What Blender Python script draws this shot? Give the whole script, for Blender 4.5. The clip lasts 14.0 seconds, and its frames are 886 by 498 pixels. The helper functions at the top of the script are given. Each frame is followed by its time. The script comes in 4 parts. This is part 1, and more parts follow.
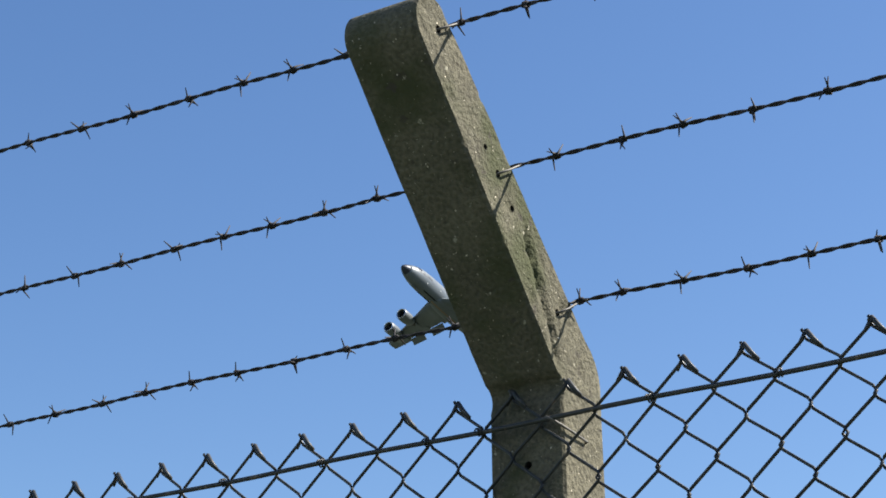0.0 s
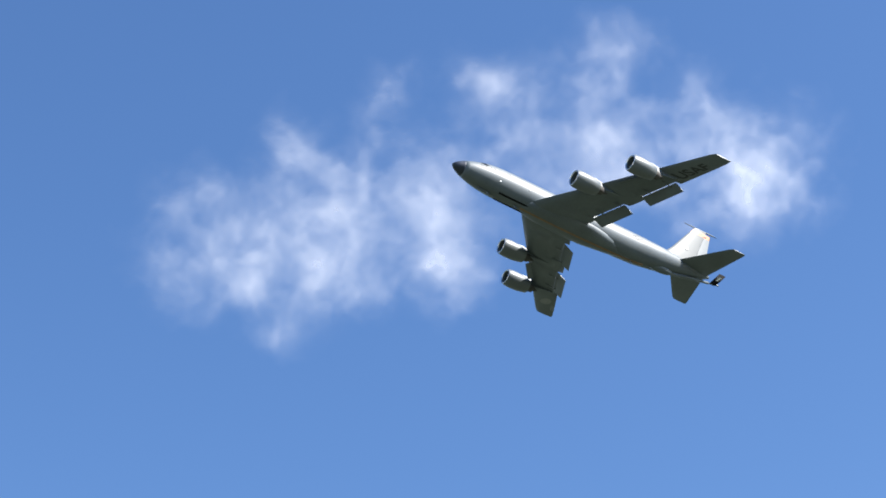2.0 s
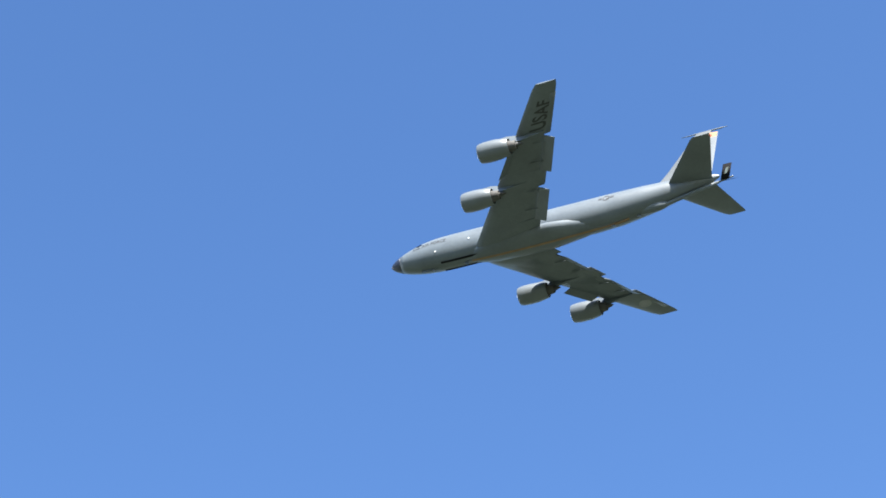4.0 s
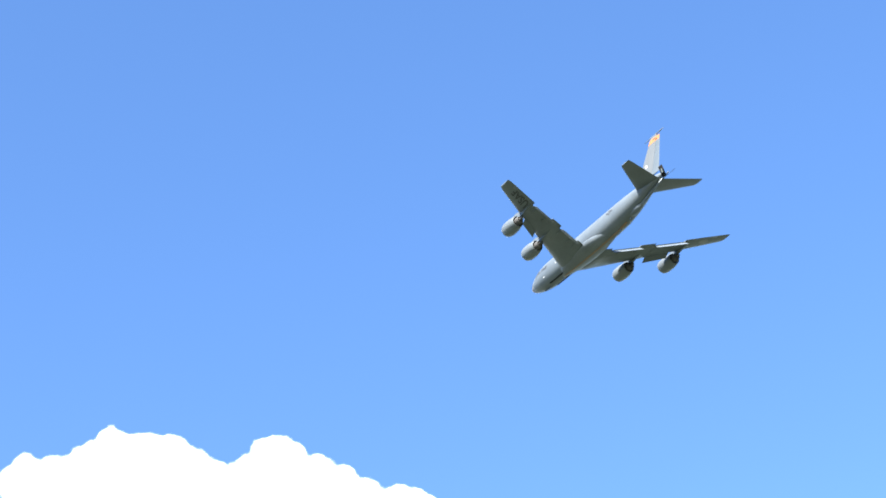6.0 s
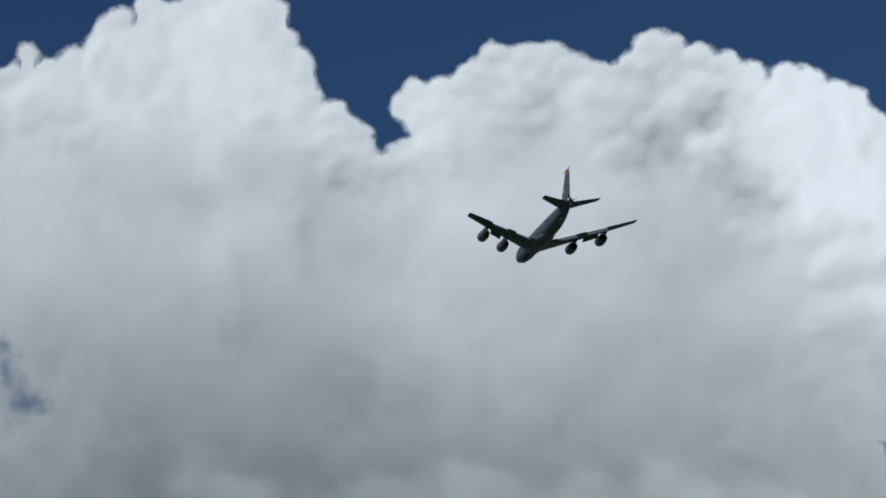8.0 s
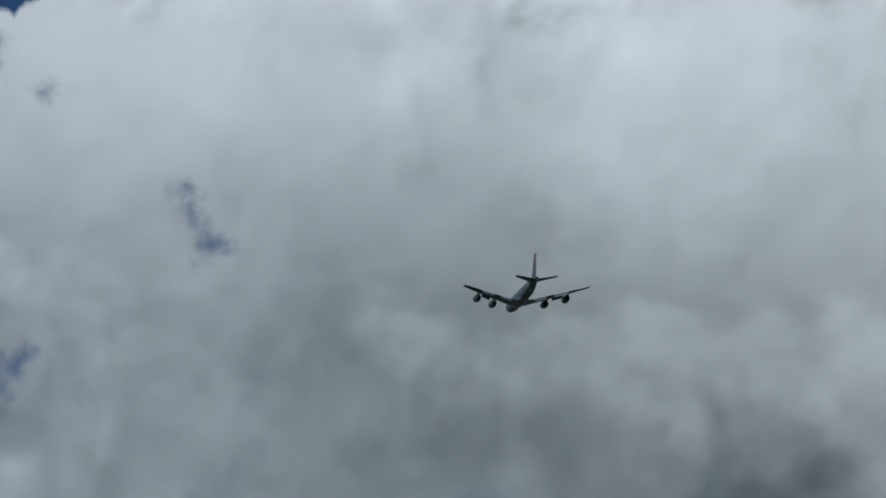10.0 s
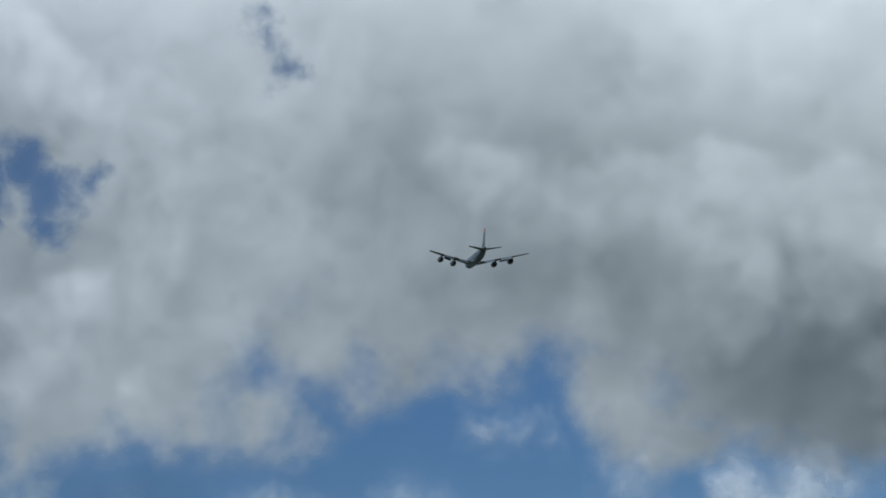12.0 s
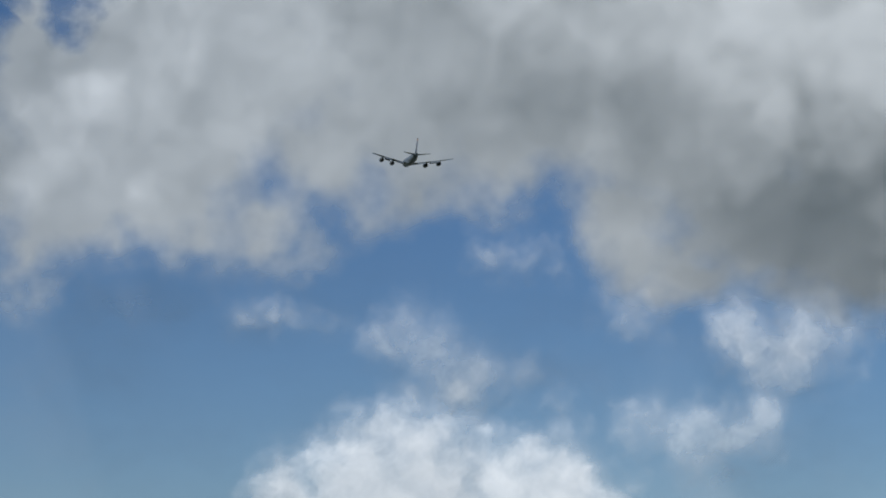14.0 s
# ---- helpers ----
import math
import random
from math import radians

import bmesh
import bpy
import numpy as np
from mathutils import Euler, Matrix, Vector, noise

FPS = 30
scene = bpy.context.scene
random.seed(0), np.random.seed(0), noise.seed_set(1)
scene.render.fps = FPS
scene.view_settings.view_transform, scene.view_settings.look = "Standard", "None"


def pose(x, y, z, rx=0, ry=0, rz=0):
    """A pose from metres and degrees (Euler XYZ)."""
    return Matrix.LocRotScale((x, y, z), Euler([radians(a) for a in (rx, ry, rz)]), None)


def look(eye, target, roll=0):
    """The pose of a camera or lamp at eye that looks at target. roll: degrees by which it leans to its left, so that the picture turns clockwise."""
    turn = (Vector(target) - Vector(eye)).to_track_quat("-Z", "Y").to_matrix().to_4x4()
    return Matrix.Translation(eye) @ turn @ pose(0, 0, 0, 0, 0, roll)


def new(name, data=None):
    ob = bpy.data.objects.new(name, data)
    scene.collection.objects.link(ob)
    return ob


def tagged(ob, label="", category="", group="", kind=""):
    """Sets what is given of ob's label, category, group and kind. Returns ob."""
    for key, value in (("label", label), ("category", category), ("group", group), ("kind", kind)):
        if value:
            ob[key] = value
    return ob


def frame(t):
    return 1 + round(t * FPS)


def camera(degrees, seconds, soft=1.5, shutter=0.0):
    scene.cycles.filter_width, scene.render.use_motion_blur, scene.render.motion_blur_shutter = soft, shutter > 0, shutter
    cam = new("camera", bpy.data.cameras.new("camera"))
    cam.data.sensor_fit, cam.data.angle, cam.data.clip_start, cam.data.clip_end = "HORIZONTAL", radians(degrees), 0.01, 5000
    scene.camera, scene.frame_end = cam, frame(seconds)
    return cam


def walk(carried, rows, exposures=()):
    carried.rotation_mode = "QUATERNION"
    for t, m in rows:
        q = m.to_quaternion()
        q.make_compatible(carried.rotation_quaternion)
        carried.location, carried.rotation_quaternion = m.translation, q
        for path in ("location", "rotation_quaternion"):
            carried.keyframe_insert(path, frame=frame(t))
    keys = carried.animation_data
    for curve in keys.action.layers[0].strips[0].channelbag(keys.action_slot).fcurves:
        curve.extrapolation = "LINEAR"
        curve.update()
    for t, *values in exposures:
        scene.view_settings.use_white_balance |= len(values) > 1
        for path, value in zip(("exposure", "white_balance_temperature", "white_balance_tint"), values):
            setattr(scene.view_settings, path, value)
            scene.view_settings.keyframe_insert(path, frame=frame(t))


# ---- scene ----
# ---------------- camera ----------------
FOV = 23.544
cam = camera(FOV, 14.0, soft=1.7)


def aim(x, y, z, az, el, roll):
    a, e = radians(az), radians(el)
    d = Vector((math.cos(e) * math.cos(a), math.cos(e) * math.sin(a), math.sin(e)))
    eye = Vector((x, y, z))
    return look(eye, eye + d, roll)


# seconds, eye, azimuth, elevation, roll
PATH = [
    (0.0, 0.000, 0.000, 1.600, -152.917, 20.236, -1.025),
    (0.5, 0.047, 0.020, 1.643, -148.558, 23.923, -1.437),
    (1.0, 0.097, 0.051, 1.6535, -144.406, 26.945, -1.260),
    (1.2, 0.119, 0.057, 1.660, -142.278, 27.784, -1.279),
    (1.5, 0.131, 0.063, 1.682, -137.629, 29.543, -1.834),
    (1.7, 0.131, 0.063, 1.682, -133.851, 30.689, -2.437),
    (2.0, 0.131, 0.063, 1.682, -127.793, 32.396, -3.896),
    (2.5, 0.131, 0.063, 1.682, -117.291, 36.885, -4.774),
    (2.7, 0.131, 0.063, 1.682, -112.207, 38.343, -5.085),
    (3.2, 0.131, 0.063, 1.682, -98.788, 42.016, -5.825),
    (3.7, 0.131, 0.063, 1.682, -84.043, 44.085, -7.709),
    (4.25, 0.131, 0.063, 1.682, -68.239, 43.888, -9.869),
    (4.8, 0.131, 0.063, 1.682, -54.595, 41.611, -10.747),
    (5.0, 0.131, 0.063, 1.682, -50.906, 40.067, -9.813),
    (5.5, 0.131, 0.063, 1.682, -41.274, 37.574, -9.008),
    (6.0, 0.131, 0.063, 1.682, -32.961, 34.731, -7.801),
    (6.5, 0.131, 0.063, 1.682, -26.863, 31.573, -8.241),
    (7.0, 0.131, 0.063, 1.682, -23.522, 29.020, -8.758),
    (7.5, 0.131, 0.063, 1.682, -21.748, 27.046, -8.549),
    (8.0, 0.131, 0.063, 1.682, -19.586, 25.372, -8.307),
    (8.5, 0.131, 0.063, 1.682, -16.500, 23.969, -7.867),
    (8.7, 0.131, 0.063, 1.682, -15.835, 23.476, -7.872),
    (9.2, 0.131, 0.063, 1.682, -14.567, 22.450, -7.574),
    (9.75, 0.131, 0.063, 1.682, -13.952, 21.899, -6.829),
    (10.3, 0.131, 0.063, 1.682, -13.539, 21.537, -6.085),
    (10.8, 0.131, 0.063, 1.682, -12.867, 20.968, -5.786),
    (11.0, 0.131, 0.063, 1.682, -12.793, 20.088, -5.333),
    (11.5, 0.131, 0.063, 1.682, -11.572, 18.541, -4.637),
    (12.0, 0.131, 0.063, 1.682, -11.254, 17.336, -3.574),
    (12.5, 0.131, 0.063, 1.682, -10.985, 16.351, -3.955),
    (13.0, 0.131, 0.063, 1.682, -10.545, 15.701, -2.981),
    (13.5, 0.131, 0.063, 1.682, -12.170, 13.769, -0.389),
    (14.0, 0.131, 0.063, 1.682, -10.782, 12.579, -0.022),
]
EXPOSURE = [(0.0, 1.24, 6450, 10), (0.5, 1.58, 6550, 10), (1.0, 1.74, 6450, 10), (2.0, 1.54, 6300, 10), (2.7, 1.47, 6200, 10), (5.0, 2.44, 6350, 10), (6.0, 2.36, 6300, 10), (6.5, 1.58, 5950, 9), (7.0, 0.12, 5780, 7), (7.5, -0.60, 5690, 5), (8.5, -0.82, 5710, 4.5), (11.0, -0.71, 5660, 4), (11.5, -0.44, 5640, 4), (12.5, -0.21, 5660, 4.5), (14.0, -0.08, 5920, 8)]
walk(cam, [(r[0], aim(*r[1:])) for r in PATH], EXPOSURE)

# ---------------- sky and sun ----------------
SUN_AZ, SUN_EL = 123.0, 45.0
world = bpy.data.worlds.new("world")
scene.world = world
world.use_nodes = True
wn, wl = world.node_tree.nodes, world.node_tree.links
sky = wn.new("ShaderNodeTexSky")
sky.sky_type = "NISHITA"
sky.sun_disc = False
sky.sun_elevation = radians(SUN_EL)
sky.sun_rotation = radians(90 - SUN_AZ)
sky.air_density = 1.0
sky.dust_density = 0.7
sky.ozone_density = 3.0
wn["Background"].inputs["Strength"].default_value = 0.068
deep = wn.new("ShaderNodeHueSaturation")
deep.inputs["Saturation"].default_value = 1.16
deep.inputs["Hue"].default_value = 0.505
wl.new(sky.outputs[0], deep.inputs["Color"])
wl.new(deep.outputs[0], wn["Background"].inputs["Color"])

sun = new("sun", bpy.data.lights.new("sun", "SUN"))
sun.data.energy = 5.0
sun.data.angle = radians(0.53)
sun.data.color = (1.0, 0.955, 0.88)
_sa, _se = radians(SUN_AZ), radians(SUN_EL)
SUN_DIR = Vector((math.cos(_se) * math.cos(_sa), math.cos(_se) * math.sin(_sa), math.sin(_se)))
sun.matrix_world = look(SUN_DIR * 100, (0, 0, 0))


# ---------------- materials ----------------
def material(name, colour, rough=0.5, metal=0.0, spread=0.1, scale=8.0, bump=0.0, bump_scale=60.0, spec=0.5, spots=None, grain=0.0, coords="Object"):
    """A surface with variation at two scales and fine relief. spots: (colour, scale, threshold, softness)."""
    m = bpy.data.materials.new(name)
    m.use_nodes = True
    n, l = m.node_tree.nodes, m.node_tree.links
    b = n["Principled BSDF"]
    tc = n.new("ShaderNodeTexCoord")
    big = n.new("ShaderNodeTexNoise")
    big.inputs["Scale"].default_value = scale
    big.inputs["Detail"].default_value = 5
    l.new(tc.outputs[coords], big.inputs["Vector"])
    ramp = n.new("ShaderNodeMapRange")
    ramp.inputs[1].default_value, ramp.inputs[2].default_value = 0.3, 0.7
    ramp.inputs[3].default_value, ramp.inputs[4].default_value = 1 - spread, 1 + spread
    l.new(big.outputs["Fac"], ramp.inputs[0])
    mul = n.new("ShaderNodeVectorMath")
    mul.operation = "SCALE"
    mul.inputs[0].default_value = colour[:3]
    l.new(ramp.outputs[0], mul.inputs["Scale"])
    out = mul.outputs[0]
    small = n.new("ShaderNodeTexNoise")
    small.inputs["Scale"].default_value = bump_scale
    small.inputs["Detail"].default_value = 6
    l.new(tc.outputs[coords], small.inputs["Vector"])
    if grain:
        g = n.new("ShaderNodeMapRange")
        g.inputs[1].default_value, g.inputs[2].default_value = 0.35, 0.65
        g.inputs[3].default_value, g.inputs[4].default_value = 1 - grain, 1 + grain
        l.new(small.outputs["Fac"], g.inputs[0])
        mg = n.new("ShaderNodeVectorMath")
        mg.operation = "SCALE"
        l.new(out, mg.inputs[0])
        l.new(g.outputs[0], mg.inputs["Scale"])
        out = mg.outputs[0]
    for sc, ssc, thr, soft in spots or ():
        sn = n.new("ShaderNodeTexNoise")
        sn.inputs["Scale"].default_value = ssc
        sn.inputs["Detail"].default_value = 4
        l.new(tc.outputs[coords], sn.inputs["Vector"])
        sm = n.new("ShaderNodeMapRange")
        sm.interpolation_type = "SMOOTHSTEP"
        sm.inputs[1].default_value, sm.inputs[2].default_value = thr, thr + soft
        l.new(sn.outputs["Fac"], sm.inputs[0])
        mx = n.new("ShaderNodeMix")
        mx.data_type = "RGBA"
        l.new(sm.outputs[0], mx.inputs[0])
        l.new(out, mx.inputs[6])
        mx.inputs[7].default_value = (*sc, 1)
        out = mx.outputs[2]
    l.new(out, b.inputs["Base Color"])
    b.inputs["Roughness"].default_value = rough
    b.inputs["Metallic"].default_value = metal
    b.inputs["Specular IOR Level"].default_value = spec
    if bump:
        bp = n.new("ShaderNodeBump")
        bp.inputs["Strength"].default_value = 1.0
        bp.inputs["Distance"].default_value = bump
        l.new(small.outputs["Fac"], bp.inputs["Height"])
        l.new(bp.outputs[0], b.inputs["Normal"])
    return m


GREY = material("grey_paint", (0.090, 0.107, 0.119), 0.45, 0, 0.13, 0.35, 0.002, 3.0, grain=0.05)
PALE = material("pale_grey_paint", (0.102, 0.111, 0.116), 0.50, 0, 0.06, 0.5, 0.002, 3.0, spec=0.3)
COWL = material("nacelle_paint", (0.100, 0.114, 0.122), 0.42, 0, 0.06, 0.8, 0.002, 4.0, grain=0.03)
RADOME = material("radome_black", (0.016, 0.022, 0.038), 0.45, 0, 0.2, 1.0)
LIP = material("bare_metal_lip", (0.62, 0.62, 0.63), 0.28, 0.9, 0.05, 2.0)
DARKMETAL = material("burnt_metal", (0.06, 0.057, 0.054), 0.75, 0.2, 0.25, 3.0)
FAN = material("fan_black", (0.025, 0.026, 0.03), 0.55, 0.3, 0.2, 4.0)
LETTER = material("lettering_dark_grey", (0.022, 0.024, 0.028), 0.6, 0, 0.1, 1.0)
ORANGE = material("orange_stripe", (0.19, 0.115, 0.055), 0.5, 0, 0.15, 1.2)
YELLOW = material("yellow_band", (0.33, 0.14, 0.05), 0.5, 0, 0.08, 1.2)
RED = material("red_mark", (0.42, 0.05, 0.03), 0.5, 0, 0.08, 1.2)
DULL = material("faint_marking", (0.20, 0.21, 0.215), 0.6, 0, 0.1, 1.0)
BLACK = material("black_paint", (0.006, 0.006, 0.007), 0.85, 0, 0.15, 1.5, spec=0.15)
WHITE = material("white_paint", (0.75, 0.75, 0.74), 0.45, 0, 0.04, 1.5)
WINDOW = material("cockpit_glass", (0.015, 0.017, 0.02), 0.08, 0, 0.1, 2.0, spec=0.8)
CONCRETE = material("weathered_concrete", (0.112, 0.102, 0.070), 0.95, 0, 0.22, 6.0, 0.0040, 170.0, 0.2,
                    spots=(((0.062, 0.066, 0.032), 8.0, 0.47, 0.24), ((0.068, 0.060, 0.045), 45.0, 0.64, 0.08),
                           ((0.62, 0.55, 0.42), 200.0, 0.69, 0.03), ((0.30, 0.28, 0.21), 70.0, 0.69, 0.04)), grain=0.24)
HOLE = material("hole_dark", (0.03, 0.028, 0.024), 0.95, 0, 0.2, 60)
RUST = material("rusty_wire", (0.034, 0.031, 0.031), 0.75, 0.35, 0.35, 60, 0.0004, 400, spots=(((0.06, 0.036, 0.025), 90.0, 0.58, 0.1),))
MESHWIRE = material("coated_mesh_wire", (0.035, 0.036, 0.034), 0.5, 0.2, 0.3, 40, 0.0003, 300, spots=(((0.10, 0.08, 0.06), 70.0, 0.62, 0.08),))
TIE = material("tie_wire_grey", (0.13, 0.12, 0.105), 0.6, 0.4, 0.2, 60)
GRASS = material("grass", (0.050, 0.060, 0.040), 0.95, 0, 0.35, 0.05, 0.03, 6.0, 0.2, spots=(((0.075, 0.078, 0.045), 0.3, 0.55, 0.2),), grain=0.3)


def cloud_material(name, soft_low=0.35, soft_high=0.65, wisp=0.0, scale=0.01, body=0.92, through_light=0.35):
    """Sunlit water droplets: scatters and lets light through; thins out with the sheet's own density."""
    m = bpy.data.materials.new(name)
    m.use_nodes = True
    n, l = m.node_tree.nodes, m.node_tree.links
    for x in list(n):
        if x.type != "OUTPUT_MATERIAL":
            n.remove(x)
    out = next(x for x in n if x.type == "OUTPUT_MATERIAL")
    at = n.new("ShaderNodeAttribute")
    at.attribute_name = "thickness"
    tc = n.new("ShaderNodeTexCoord")
    nz = n.new("ShaderNodeTexNoise")
    nz.inputs["Scale"].default_value = scale
    nz.inputs["Detail"].default_value = 7
    nz.inputs["Roughness"].default_value = 0.62
    l.new(tc.outputs["Object"], nz.inputs["Vector"])
    off = n.new("ShaderNodeMath")
    off.operation = "MULTIPLY_ADD"
    l.new(nz.outputs["Fac"], off.inputs[0])
    off.inputs[1].default_value = wisp
    off.inputs[2].default_value = -0.5 * wisp
    add = n.new("ShaderNodeMath")
    add.operation = "ADD"
    l.new(at.outputs["Fac"], add.inputs[0])
    l.new(off.outputs[0], add.inputs[1])
    sm = n.new("ShaderNodeMapRange")
    sm.interpolation_type = "SMOOTHSTEP"
    sm.inputs[1].default_value, sm.inputs[2].default_value = soft_low, soft_high
    l.new(add.outputs[0], sm.inputs[0])
    df, tl, tr, mx, mo = (n.new("ShaderNode" + k) for k in ("BsdfDiffuse", "BsdfTranslucent", "BsdfTransparent", "MixShader", "MixShader"))
    df.inputs["Color"].default_value = (body, body, body, 1)
    tl.inputs["Color"].default_value = (body, body, body, 1)
    mx.inputs[0].default_value = through_light
    l.new(df.outputs[0], mx.inputs[1])
    l.new(tl.outputs[0], mx.inputs[2])
    l.new(sm.outputs[0], mo.inputs[0])
    l.new(tr.outputs[0], mo.inputs[1])
    l.new(mx.outputs[0], mo.inputs[2])
    l.new(mo.outputs[0], out.inputs["Surface"])
    return m


# ---------------- helpers for meshes ----------------
def part(name, bm, mat, parent=None, label="", smooth=True):
    """Links a bmesh as one mesh object under a thing or a part."""
    bmesh.ops.recalc_face_normals(bm, faces=bm.faces)
    me = bpy.data.meshes.new(name)
    bm.to_mesh(me)
    bm.free()
    me.materials.append(mat)
    if smooth:
        me.shade_smooth()
    ob = new(name, me)
    ob.parent = parent
    return tagged(ob, label)


def sharp(ob, angle=35):
    """Keeps edges sharper than the angle crisp under smooth shading."""
    bm = bmesh.new()
    bm.from_mesh(ob.data)
    for e in bm.edges:
        if len(e.link_faces) == 2 and e.calc_face_angle(0) > radians(angle):
            e.smooth = False
    bm.to_mesh(ob.data)
    bm.free()
    return ob


def empty(name, m=Matrix(), label="", category="", group="", kind=""):
    ob = new(name)
    ob.matrix_world = m
    return tagged(ob, label, category, group, kind)


def loft(bm, rings, cap=True):
    """Skins closed rings of equal length."""
    vs = [[bm.verts.new(p) for p in r] for r in rings]
    k = len(vs[0])
    for a, b in zip(vs, vs[1:]):
        for i in range(k):
            bm.faces.new((a[i], a[(i + 1) % k], b[(i + 1) % k], b[i]))
    if cap:
        bm.faces.new(vs[0])
        bm.faces.new(vs[-1])
    return bm


def tube(bm, pts, r, sides=6):
    """A round wire along points; r is a number or one for each point."""
    pts = [Vector(p) for p in pts]
    rs = r if isinstance(r, (list, tuple)) else [r] * len(pts)
    rings = []
    for i, p in enumerate(pts):
        d = (pts[min(i + 1, len(pts) - 1)] - pts[max(i - 1, 0)]).normalized()
        ref = Vector((0, 0, 1)) if abs(d.z) < 0.9 else Vector((1, 0, 0))
        a = d.cross(ref).normalized()
        b = d.cross(a)
        rings.append([p + rs[i] * (math.cos(t) * a + math.sin(t) * b) for t in (2 * math.pi * j / sides for j in range(sides))])
    return loft(bm, rings)


def box(bm, lo, hi):
    x0, y0, z0 = lo
    x1, y1, z1 = hi
    return loft(bm, [[(x0, y0, z0), (x1, y0, z0), (x1, y1, z0), (x0, y1, z0)], [(x0, y0, z1), (x1, y0, z1), (x1, y1, z1), (x0, y1, z1)]])


# ---------------- ground ----------------
def build_ground():
    bm = bmesh.new()
    rings, seg = [0, 4, 12, 40, 120, 400, 1200, 3000, 4800], 64
    prev = None
    c = bm.verts.new((0, 0, 0))
    for r in rings[1:]:
        ring = []
        for i in range(seg):
            a = 2 * math.pi * i / seg
            x, y = r * math.cos(a), r * math.sin(a)
            ring.append(bm.verts.new((x, y, 0.03 * noise.noise((x * 0.3, y * 0.3, 0)) if r < 100 else 0)))
        for i in range(seg):
            j = (i + 1) % seg
            bm.faces.new((c, ring[i], ring[j]) if prev is None else (prev[i], ring[i], ring[j], prev[j]))
        prev = ring
    ob = part("ground", bm, GRASS)
    tagged(ob, "flat mown grass field reaching to the horizon", "ground", kind="structure")


build_ground()


# ---------------- fence ----------------
POST = Vector((-2.411, -1.114, 2.379))      # front face of the post where it bends
FAZ = radians(-7.33)
FN = Vector((math.cos(FAZ), math.sin(FAZ), 0))     # towards the camera's side
FS = Vector((-FN.y, FN.x, 0))                      # along the fence
UP = Vector((0, 0, 1))
BEND = radians(39.0)
PW, PD, ARM_L, TIP_D = 0.112, 0.102, 0.545, 0.078
POST = POST - FS * 0.0035
BASE = Vector((POST.x, POST.y, 0))
FENCE_M = Matrix.Translation(BASE) @ Matrix((FN, FS, UP)).transposed().to_4x4()   # local x: front, y: along, z: up


def fence_local(along, arm=0.0, depth=0.0):
    """A place on the arm, in the fence's space."""
    s, c = math.sin(BEND), math.cos(BEND)
    return Vector((arm * s + depth * c, along, POST.z + arm * c - depth * s))


